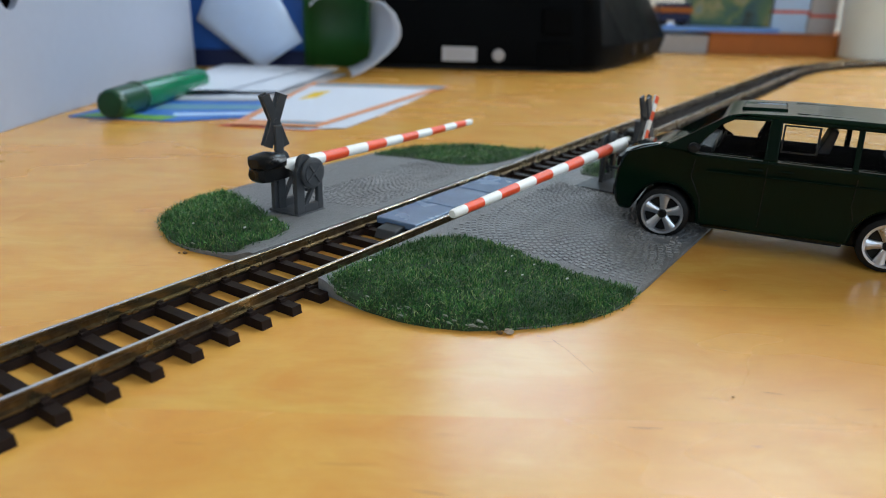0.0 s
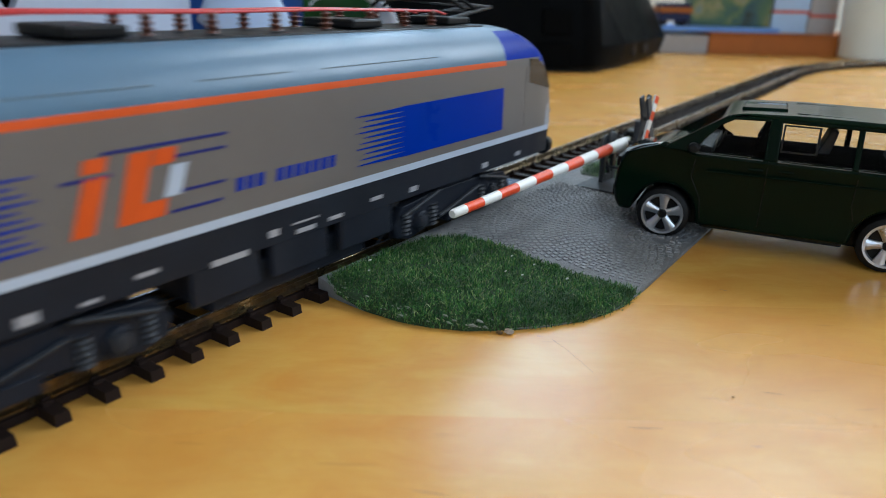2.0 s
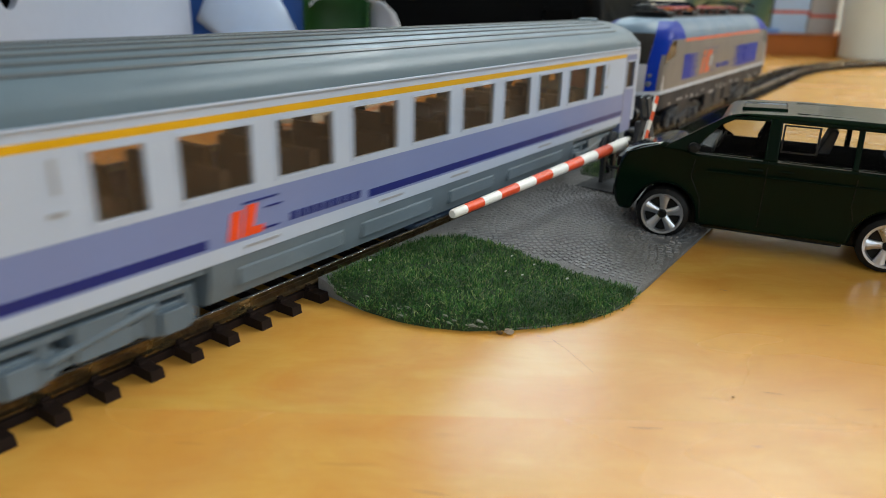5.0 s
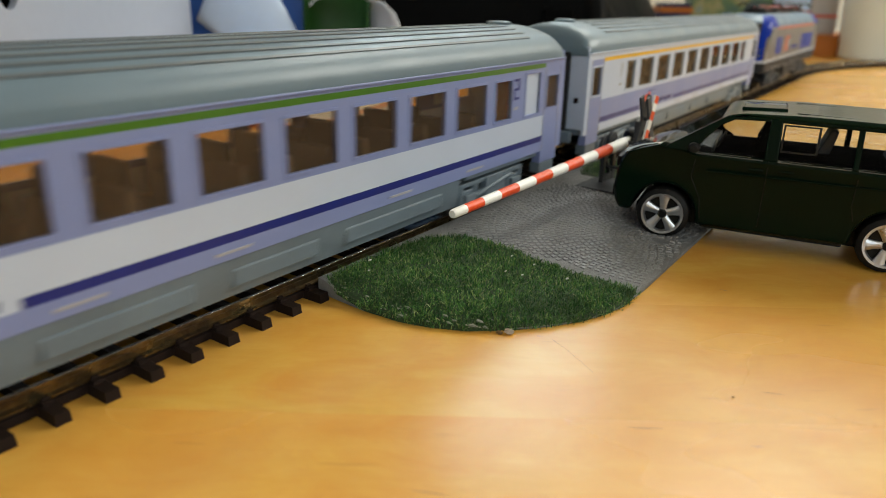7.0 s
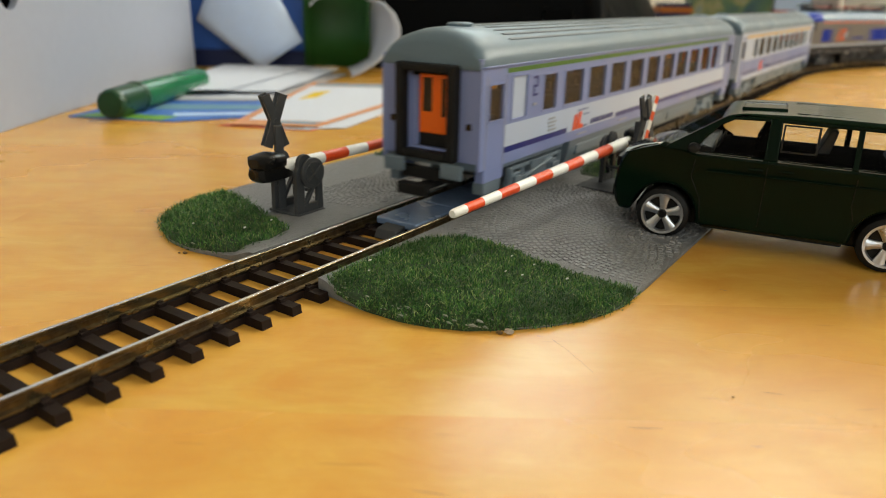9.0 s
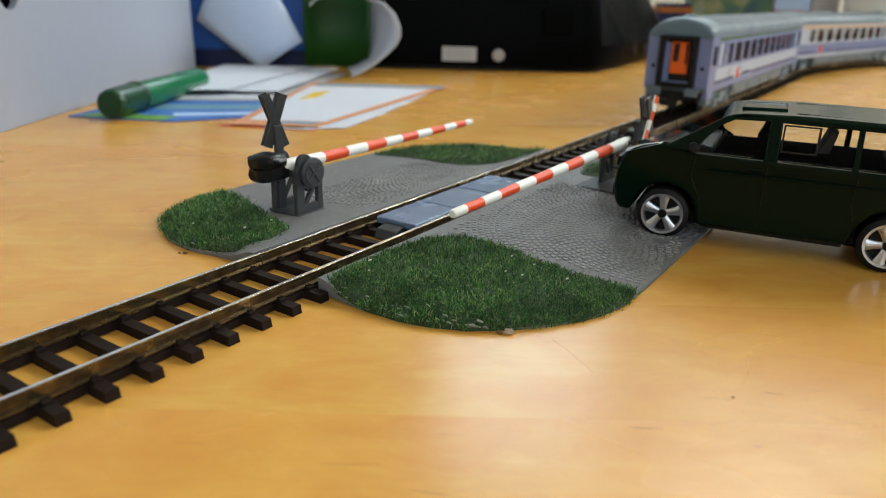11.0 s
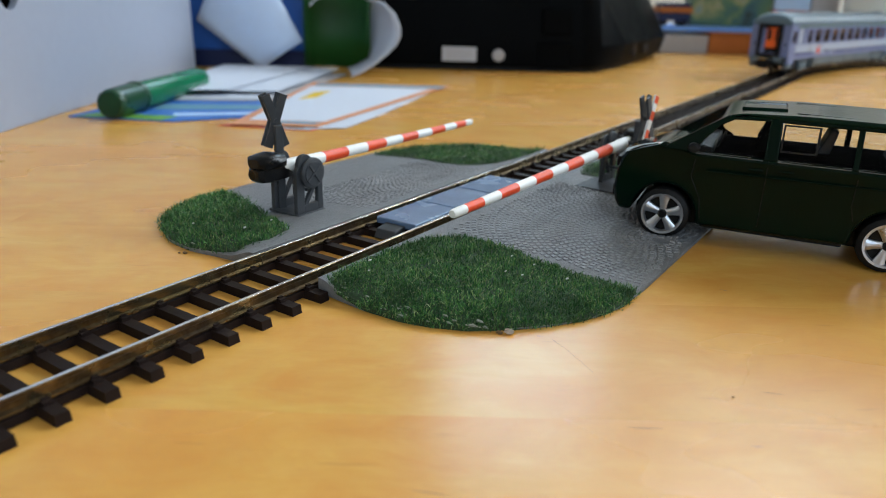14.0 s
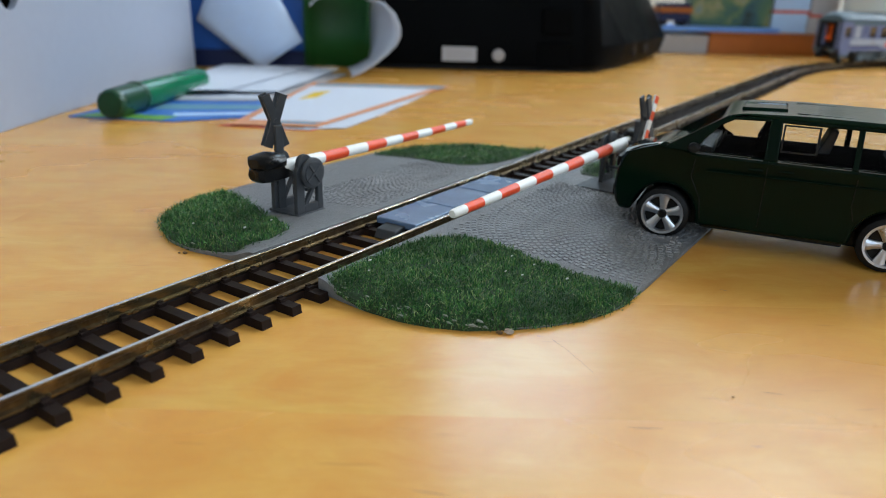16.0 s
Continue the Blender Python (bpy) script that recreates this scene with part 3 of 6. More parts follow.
ROOFGEAR = plain("roof_gear_dark", (0.008, 0.009, 0.011), 0.5, grain=0.3, scale=300, spec=0.14)
BOGIEDETAIL = plain("worn_grey_plastic", (0.026, 0.030, 0.038), 0.5, grain=0.35, scale=300, relief=0.2, spec=0.2)
INSULATOR = plain("brown_insulator", (0.10, 0.035, 0.022), 0.4, grain=0.2, scale=400)
CONDUCTOR = plain("red_conductor", (0.50, 0.025, 0.025), 0.4, grain=0.1, scale=400)
WHEELSTEEL = plain("blackened_steel", (0.10, 0.095, 0.09), 0.35, metal=0.8, grain=0.2, scale=400)
DARKGLASS = plain("dark_tinted_glass", (0.006, 0.006, 0.007), 0.06, grain=0.05, scale=100, relief=0.0, spec=0.35)
LAMPGLASS = plain("lamp_glass", (0.12, 0.15, 0.19), 0.12, grain=0.1, scale=500, relief=0.0)
LILAC = plain("lilac_paint", (0.165, 0.212, 0.41), 0.40, grain=0.04, scale=250, relief=0.05)
COACHWHITE = plain("coach_white_paint", (0.395, 0.470, 0.60), 0.40, grain=0.03, scale=250, relief=0.05)
GREENSTRIPE = plain("green_stripe_paint", (0.040, 0.135, 0.014), 0.4, grain=0.06, scale=250, relief=0.0)
YELLOWSTRIPE = plain("yellow_stripe_paint", (0.62, 0.34, 0.008), 0.4, grain=0.06, scale=250, relief=0.0)
ROOFGREY = plain("roof_grey_paint", (0.090, 0.140, 0.180), 0.38, grain=0.05, scale=200, relief=0.03, spec=0.32)
ROOFDARK = plain("roof_groove_grey", (0.085, 0.10, 0.11), 0.4, grain=0.1, scale=200, relief=0.0)
BOGIEGREY = plain("bogie_blue_grey_plastic", (0.112, 0.155, 0.195), 0.5, grain=0.15, scale=300, relief=0.2)
SEATBROWN = plain("seat_brown_plastic", (0.072, 0.066, 0.064), 0.5, grain=0.2, scale=300)
DOORORANGE = plain("orange_door_paint", (0.80, 0.13, 0.015), 0.45, grain=0.08, scale=300)
RUBBER = plain("black_rubber", (0.008, 0.008, 0.0085), 0.55, grain=0.3, scale=300, spec=0.2)
TINTED = glassy("brown_tinted_window", (0.16, 0.115, 0.085), 0.04, 0.84, (0.96, 0.88, 0.78))
MARKGREY = plain("grey_marking", (0.30, 0.31, 0.34), 0.5, grain=0.05, scale=300, relief=0.0)
LOCO, COACH = 213.9, 256.4


def wheelset(parent, y, z, r, gauge=8.0):
    bm = bmesh.new()
    rod(bm, (-10, 0, 0), (10, 0, 0), 1.1, n=10)
    for sx in (-1, 1):
        turned(bm, (sx * (gauge - 1.0), 0, 0), (sx * (gauge + 1.9), 0, 0), [(0, r + 1.0), (0.25, r + 1.0), (0.32, r), (1, r - 0.1)], 28)
        turned(bm, (sx * (gauge + 1.85), 0, 0), (sx * (gauge + 2.2), 0, 0), [(0, r * 0.72), (1, r * 0.66)], 20)
        for k in range(4):
            a = k * math.pi / 2
            rod(bm, (sx * (gauge + 2.2), r * 0.45 * math.cos(a), r * 0.45 * math.sin(a)), (sx * (gauge + 2.45), r * 0.45 * math.cos(a), r * 0.45 * math.sin(a)), r * 0.14, n=8)
    return part("wheelset", bm, WHEELSTEEL, parent, "blackened steel wheels on an axle", m=mm(0, y, z))


def decal(parent, name, x, y0, y1, z0, z1, mat, slant=0.0, label=""):
    """A thin printed patch on a side wall at x (its sign gives the side)."""
    bm = bmesh.new()
    t = 0.1 if x > 0 else -0.1
    prism(bm, [(y0, z0), (y1, z0), (y1 + slant, z1), (y0 + slant, z1)], "x", x - t, x + t * 0.6)
    return part(name, bm, mat, parent, label, smooth=0)


def loco_ring(z, w, e, d):
    """A plan outline at height z: half width w, end set back by e, corners d deep."""
    hs = LOCO / 2 - e - d
    side = [-94.0, -75.0, -45.0, 0.0, 45.0, 75.0, 94.0]
    pts = [(w, -hs)] + [(w, y) for y in side] + [(w, hs)]
    pts = [(x, max(-hs, min(hs, y))) for x, y in pts]
    arc = []
    n = 14
    for i in range(1, n):
        a = math.pi * i / n
        c, s = math.cos(a), math.sin(a)
        arc.append((w * math.copysign(abs(c) ** 0.75, c), hs + d * abs(s) ** 1.5))
    ring = pts + arc + [(-x, -y) for x, y in pts] + [(-x, -y) for x, y in arc]
    return [(x, y, z) for x, y in ring]


def fading_bar(parent, x, y0, y1, z, h):
    """A printed wedge that runs out to a thin tip."""
    bm = bmesh.new()
    t = 0.1 if x > 0 else -0.1
    prism(bm, [(y0, z), (y1, z + h * 0.40), (y1, z + h * 0.55), (y0, z + h)], "x", x - t, x + t * 0.6)
    return part("fading_bar", bm, BLUE, parent, smooth=0)


def locomotive():
    v = thing("model_locomotive", "silver and blue model electric locomotive with an orange waist stripe", "model locomotive")
    levels = [(17.4, 16.65, -5.0, 9.6), (23.9, 17.0, -5.2, 9.8), (25.5, 17.1, -5.2, 9.8), (28.5, 17.15, -5.0, 9.8), (31.5, 17.15, -4.6, 9.8), (36.2, 17.15, -3.8, 9.8), (40.0, 17.1, -1.8, 9.8),
              (44.4, 17.0, 1.0, 10.0), (45.7, 16.9, 2.0, 10.0), (47.2, 16.5, 3.4, 10.2), (49.2, 15.6, 6.0, 10.4), (51.2, 14.2, 9.6, 10.6), (52.9, 12.2, 14.6, 10.6), (53.9, 9.8, 20.0, 10.4)]

    def shell_at(z):
        """Half width, set-back and corner depth of the shell at a height."""
        return tuple(float(np.interp(z, [lv[0] for lv in levels], [lv[k] for lv in levels])) for k in (1, 2, 3))
    bm = bmesh.new()
    rows = [[bm.verts.new(p) for p in loco_ring(*lv)] for lv in levels]
    n = len(rows[0])
    half = n // 2
    SIL, ROOF, BLU, ORA, WHI, FRO = range(6)
    for li in range(1, len(levels) - 1):
        z0 = levels[li][0]
        for i in range(n):
            j = (i + 1) % n
            q = i % half
            side = q < 8
            k = q - 8                       # 0..13 round the end
            corner = min(k, 13 - k) if not side else None
            outer = side and q in (0, 1, 6, 7)
            if z0 < 25.0:
                mat = WHI
            elif side:
                if z0 >= 45.6:
                    mat = BLU if outer and z0 < 52.5 else ROOF
                elif z0 >= 44.3:
                    mat = BLU if q in (0, 7) else (SIL if outer else ORA)
                else:
                    mat = SIL
            else:
                if z0 >= 44.3:
                    mat = BLU if corner <= 3 and z0 < 52.5 else ROOF
                else:
                    mat = BLU if corner in (2, 3) or (corner < 2 and z0 > 38) else (SIL if corner < 2 else FRO)
            bm.faces.new((rows[li][i], rows[li][j], rows[li + 1][j], rows[li + 1][i])).material_index = mat
    bm.faces.new(rows[-1]).material_index = ROOF
    part("body", bm, [SILVER, BLUEGREY, BLUE, ORANGE, STRIPEWHITE, FRONTGREY], v, "silver body with blue cab corners", smooth=28)
    bm = bmesh.new()
    loft(bm, [loco_ring(*levels[0]), loco_ring(*levels[1])])
    skirt = part("skirt", bm, SKIRT, v, "dark blue-grey skirt", smooth=30)
    # windscreens and cab side windows lie just proud of the shell
    for end in (1, -1):
        bm = bmesh.new()
        rings = []
        for z in (36.4, 38.2, 40.0, 42.2, 44.4, 45.7, 47.2, 48.3):
            w, e, d = shell_at(z)
            hs = LOCO / 2 - e - d
            row = []
            for i in range(4, 11):
                a = math.pi * i / 14
                c, s = math.cos(a), math.sin(a)
                row.append((w * math.copysign(abs(c) ** 0.75, c), end * (hs + d * abs(s) ** 1.5 + 0.2), z))
            rings.append(row)
        loft(bm, rings, False, closed=False)
        part("windscreen", bm, DARKGLASS, v, "dark tinted windscreen")
        for sx in (1, -1):
            bm = bmesh.new()
            prism(bm, [(end * 88.3, 39.0), (end * 88.3, 45.4), (end * 92.6, 45.2), (end * 96.6, 43.2), (end * 99.4, 40.2), (end * 101.4, 36.4)], "x", sx * 16.6, sx * 17.28)
            part("cab_window", bm, DARKGLASS, v, "dark cab side window", smooth=0)
            bm = bmesh.new()
            turned(bm, (sx * 13.0, end * 104.5, 28.6), (sx * 13.4, end * 109.2, 28.6), [(0, 1.15), (0.9, 1.15), (1, 0.8)], 16)
            turned(bm, (sx * 13.2, end * 105.0, 32.0), (sx * 13.5, end * 108.6, 32.0), [(0, 0.8), (0.9, 0.8), (1, 0.5)], 14)
            lamp = part("headlight", bm, LAMPGLASS, v, "round clear headlight")
            bm = bmesh.new()
            turned(bm, (sx * 10.0, end * 106, 16.6), (sx * 10.0, end * 115.5, 16.6), [(0, 1.2), (0.7, 1.2), (0.75, 3.0), (1, 2.8)], 18)
            part("buffer", bm, ROOFGEAR, skirt, "black buffer")
        bm = bmesh.new()
        box(bm, -2.2, 2.2, min(end * 105, end * 115), max(end * 105, end * 115), 11.5, 14.0)
        part("coupler", bm, RUBBER, v, smooth=0, bevel=0.4)
        decal_bm = bmesh.new()
        box(decal_bm, -5.2, -2.6, min(end * 110.4, end * 111.6), max(end * 110.4, end * 111.6), 30.0, 32.6)
        part("front_mark", decal_bm, ORANGE, v, smooth=0)
    # painted panels: solid blue with fading bars, the orange and blue emblem and plain bars for its lettering
    for sx in (1, -1):
        x = sx * 17.2
        f = LOCO / 2
        decal(v, "blue_panel", x, 32.8 - f, 43.2 - f, 28.0, 38.9, BLUE)
        decal(v, "blue_panel", x, 137 - f, 181 - f, 27.6, 38.7, BLUE)
        for k in range(10):
            z = 28.05 + k * 1.09
            fading_bar(v, x, 43.2 - f, 57.2 - f - (k % 3) * 1.2, z, 0.98)
            z = 27.65 + k * 1.11
            fading_bar(v, x, 137 - f, 121.5 - f + (k % 3) * 1.2, z, 1.0)
        decal(v, "emblem_bar", x, 60.9 - f, 64.3 - f, 28.4, 36.6, ORANGE, 3.0 * sx if sx > 0 else 3.0)
        decal(v, "emblem_bar", x, 63.6 - f, 67.2 - f, 37.2, 39.2, ORANGE, 0.6)
        decal(v, "emblem_bar", x, 68.0 - f, 71.8 - f, 28.6, 39.0, ORANGE, 3.2)
        decal(v, "emblem_bar", x, 71.8 - f, 76.0 - f, 28.6, 31.2, ORANGE, 0.8)
        decal(v, "emblem_bar", x, 74.6 - f, 78.4 - f, 36.6, 39.0, ORANGE, 0.8)
        decal(v, "emblem_swirl", x, 76.2 - f, 79.2 - f, 31.4, 36.2, STRIPEWHITE, 1.8)
        for z, a, b in ((28.6, 77, 87), (31.6, 79, 88), (37.2, 79, 88.5), (39.4, 67, 89), (36.2, 60.5, 68)):
            decal(v, "emblem_line", x, a - f, b - f, z, z + 0.5, NAVY)
        for k in range(11):
            if k != 3:
                decal(v, "lettering_bar", x, 90 - f + k * 2.3, 91.5 - f + k * 2.3, 29.4, 31.7, BLUE, 0.4)
        # skirt markings
        for a, b, z, h in ((30, 38, 19.0, 0.8), (52, 55, 18.2, 1.6), (70, 74, 19.6, 1.0), (84, 92, 17.2, 1.1), (97, 99.5, 19.0, 1.8), (103, 110, 20.0, 1.0), (104, 109, 18.0, 0.9), (126, 130, 19.5, 0.9), (150, 168, 20.4, 0.7), (172, 175, 18.4, 1.4), (18, 22, 20.6, 0.7), (19, 21, 18.0, 1.2), (43, 47, 20.8, 0.6), (44, 46.5, 19.0, 0.9), (60, 63, 20.6, 0.9), (61, 64, 18.2, 0.6), (76, 80, 20.8, 0.6), (113, 117, 18.4, 0.8), (134, 139, 20.8, 0.6), (140, 143, 18.6, 1.2), (180, 186, 20.4, 0.6), (190, 193, 18.8, 1.1)):
            decal(skirt, "marking_bar", sx * 16.75, a - f, b - f, z, z + h, MARKGREY)
        for a, b in ((-27, -12), (-9, 6), (10, 27)):
            bm = bmesh.new()
            box(bm, min(sx * 14.5, sx * 16.3), max(sx * 14.5, sx * 16.3), a, b, 10.6, 17.5)
            part("skirt_box", bm, SKIRT, skirt, smooth=0, bevel=0.4)
        for end in (1, -1):
            bm = bmesh.new()
            prism(bm, [(end * 103.0, 25.6), (end * 99.6, 25.6), (end * 100.6, 31.6), (end * 101.6, 31.8)], "x", sx * 17.08, sx * 17.2)
            part("corner_flash", bm, FRONTGREY, v, "white corner flash", smooth=0)
        bm = bmesh.new()
        prism(bm, [(86.2, 26.6), (87.4, 26.2), (91, 26.2), (92.2, 26.6), (92.2, 43), (91, 43.6), (87.4, 43.6), (86.2, 43)], "x", sx * 17.10, sx * 17.21)
        part("cab_door", bm, SILVER, v, smooth=0)
        for a, b in ((-66, -30), (-22, -2), (6, 44)):
            decal(v, "roof_hatch_edge", sx * 16.05, a, b, 47.9, 48.3, ROOFGREY)
    # roof equipment
    bm = bmesh.new()
    box(bm, -9.6, 9.6, -75, 75, 53.2, 54.3)
    part("roof_deck", bm, ROOFGEAR, v, "dark roof deck", smooth=0, bevel=0.4)
    for y in (-58, -47, -22, -9, 6, 20, 34, 47, 58):
        for x in (-4.5, 4.5):
            bm = bmesh.new()
            turned(bm, (x, y, 54.5), (x, y, 58.0), [(0, 1.3), (0.12, 0.8), (0.3, 1.25), (0.4, 0.75), (0.58, 1.15), (0.68, 0.7), (0.85, 1.0), (1, 0.5)], 12)
            part("insulator", bm, INSULATOR, v, "brown ribbed insulator")
    for x in (-4.5, 4.5):
        bm = bmesh.new()
        for (ya, za), (yb, zb) in zip([(-62, 57.4), (-40, 58.2), (-8, 58.0), (20, 58.3), (60, 57.8)], [(-40, 58.2), (-8, 58.0), (20, 58.3), (60, 57.8), (64, 57.0)]):
            rod(bm, (x, ya, za), (x, yb, zb), 0.30, n=8)
        part("conductor", bm, CONDUCTOR, v, "red roof conductor rod")
    for y0 in (-70, -32, 30, 66):
        bm = bmesh.new()
        box(bm, -7.5, 7.5, y0 - 5, y0 + 5, 54.5, 56.4)
        part("roof_box", bm, ROOFGEAR, v, smooth=0, bevel=0.5)
    for end in (1, -1):
        bm = bmesh.new()
        for x in (-5.5, 5.5):
            rod(bm, (x, end * 62, 55.6), (x * 0.6, end * 88, 58.6), 0.55, n=8)
            rod(bm, (x * 0.6, end * 88, 58.6), (x * 0.9, end * 60, 60.2), 0.42, n=8)
        for y, hw, z in ((62, 7.0, 55.8), (88, 4.0, 58.6), (74, 4.6, 57.2)):
            rod(bm, (-hw, end * y, z), (hw, end * y, z), 0.5, n=8)
        for y in (57.5, 62.5):
            rod(bm, (-11, end * y, 60.4), (11, end * y, 60.4), 0.5, n=8)
            for sx in (1, -1):
                rod(bm, (sx * 11, end * y, 60.4), (sx * 14.5, end * y, 58.4), 0.45, n=8)
        for x in (-9, 9):
            rod(bm, (x, end * 57.5, 60.4), (x, end * 62.5, 60.4), 0.4, n=8)
        part("pantograph", bm, ROOFGEAR, v, "folded black pantograph")
    bogies = []
    for y in (57, -57):
        bm = bmesh.new()
        for sx in (1, -1):
            prism(bm, [(-27, 10.5), (-24, 14.6), (-12, 15.6), (12, 15.6), (24, 14.6), (27, 10.5), (26, 7.4), (21, 6.0), (9, 8.4), (-9, 8.4), (-21, 6.0), (-26, 7.4)], "x", sx * 12.4, sx * 14.6)
            for o in (-17, 17):
                turned(bm, (sx * 14.4, o, 9.8), (sx * 15.8, o, 9.8), [(0, 2.7), (0.7, 2.5), (1, 1.6)], 14)
                for s in (-5.5, 5.5):
                    rod(bm, (sx * 13.6, o + s, 7), (sx * 13.6, o + s, 13), 1.3, n=10)
            box(bm, min(sx * 12, sx * 15), max(sx * 12, sx * 15), -5, 5, 6.6, 9.6)
            box(bm, min(sx * 12.6, sx * 14.2), max(sx * 12.6, sx * 14.2), -8, 8, 9.4, 17.6)
        box(bm, -11, 11, -20, 20, 9, 14)
        bog = part("bogie", bm, SKIRT, v, "dark bogie frame", m=mm(0, y, 0), bevel=0.2)
        for sx in (1, -1):
            for o in (-17, 17):
                bm = bmesh.new()
                turned(bm, (sx * 15.7, o, 9.8), (sx * 16.3, o, 9.8), [(0, 1.7), (0.6, 1.6), (1, 0.9)], 14)
                for k in range(4):
                    a = math.pi * (k + 0.5) / 2
                    rod(bm, (sx * 15.8, o + 2.1 * math.cos(a), 9.8 + 2.1 * math.sin(a)), (sx * 16.2, o + 2.1 * math.cos(a), 9.8 + 2.1 * math.sin(a)), 0.3, n=6)
                part("axle_cover", bm, BOGIEDETAIL, bog, "grey bolted axle cover")
                for q in (-5.5, 5.5):
                    bm = bmesh.new()
                    turned(bm, (sx * 13.9, o + q, 7.6), (sx * 13.9, o + q, 12.8), [(k / 10, 1.4 if k % 2 else 1.75) for k in range(11)], 12)
                    part("coil_spring", bm, BOGIEDETAIL, bog)
            for ya, za, yb, zb in ((-9.5, 9.2, 9.5, 13.4), (10.0, 15.8, 24.5, 12.6), (-10.0, 15.8, -24.5, 12.6)):
                bm = bmesh.new()
                rod(bm, (sx * 15.25, ya, za), (sx * 15.25, yb, zb), 0.5, n=8)
                part("damper", bm, BOGIEDETAIL, bog, "slanting grey damper rod")
            for o in (-26.6, 26.6):
                bm = bmesh.new()
                rod(bm, (sx * 9.4, o, 5.6), (sx * 12.6, o * 0.98, 11.5), 0.35, n=6)
                box(bm, sx * 11.0 - 1.6, sx * 11.0 + 1.6, o - 0.8, o + 0.8, 9.5, 12.5)
                part("sand_pipe", bm, BOGIEDETAIL, bog)
        bogies.append((bog, y, [wheelset(bog, o, TOP + 6.4, 6.4) for o in (-17, 17)], 6.4))
    bm = bmesh.new()
    box(bm, -13.5, 13.5, -21, 21, 7.0, 14.0)
    part("underframe_box", bm, SKIRT, v, smooth=0, bevel=0.8)
    return v, bogies


def side_wall(parent, sx, rule, mats, zs, holes, y_cuts, name="side_wall", label=""):
    """A coach side with real window openings; rule(y, z) picks the paint of each piece."""
    h = COACH / 2
    zs = sorted(set(zs) | {z for q in holes for z in q[2:4]})
    ys = sorted({-h, h} | set(y_cuts) | {y for q in holes for y in q[:2]})
    bm = bmesh.new()
    grid = {}

    def vert(i, j, x):
        if (i, j, x) not in grid:
            grid[i, j, x] = bm.verts.new((sx * x, ys[i], zs[j]))
        return grid[i, j, x]
    solid = {}
    for i in range(len(ys) - 1):
        for j in range(len(zs) - 1):
            cy, cz = (ys[i] + ys[i + 1]) / 2, (zs[j] + zs[j + 1]) / 2
            if not any(a < cy < b and c < cz < d for a, b, c, d in holes):
                solid[i, j] = rule(cy, cz)
    for (i, j), mat in solid.items():
        for x in (16.25, 15.3):
            bm.faces.new([vert(i, j, x), vert(i + 1, j, x), vert(i + 1, j + 1, x), vert(i, j + 1, x)]).material_index = mat
        for (di, dj), (a, b) in {(-1, 0): ((i, j), (i, j + 1)), (1, 0): ((i + 1, j), (i + 1, j + 1)), (0, -1): ((i, j), (i + 1, j)), (0, 1): ((i, j + 1), (i + 1, j + 1))}.items():
            if (i + di, j + dj) not in solid:
                bm.faces.new([vert(*a, 16.25), vert(*b, 16.25), vert(*b, 15.3), vert(*a, 15.3)]).material_index = mat
    return part(name, bm, mats, parent, label, smooth=0)


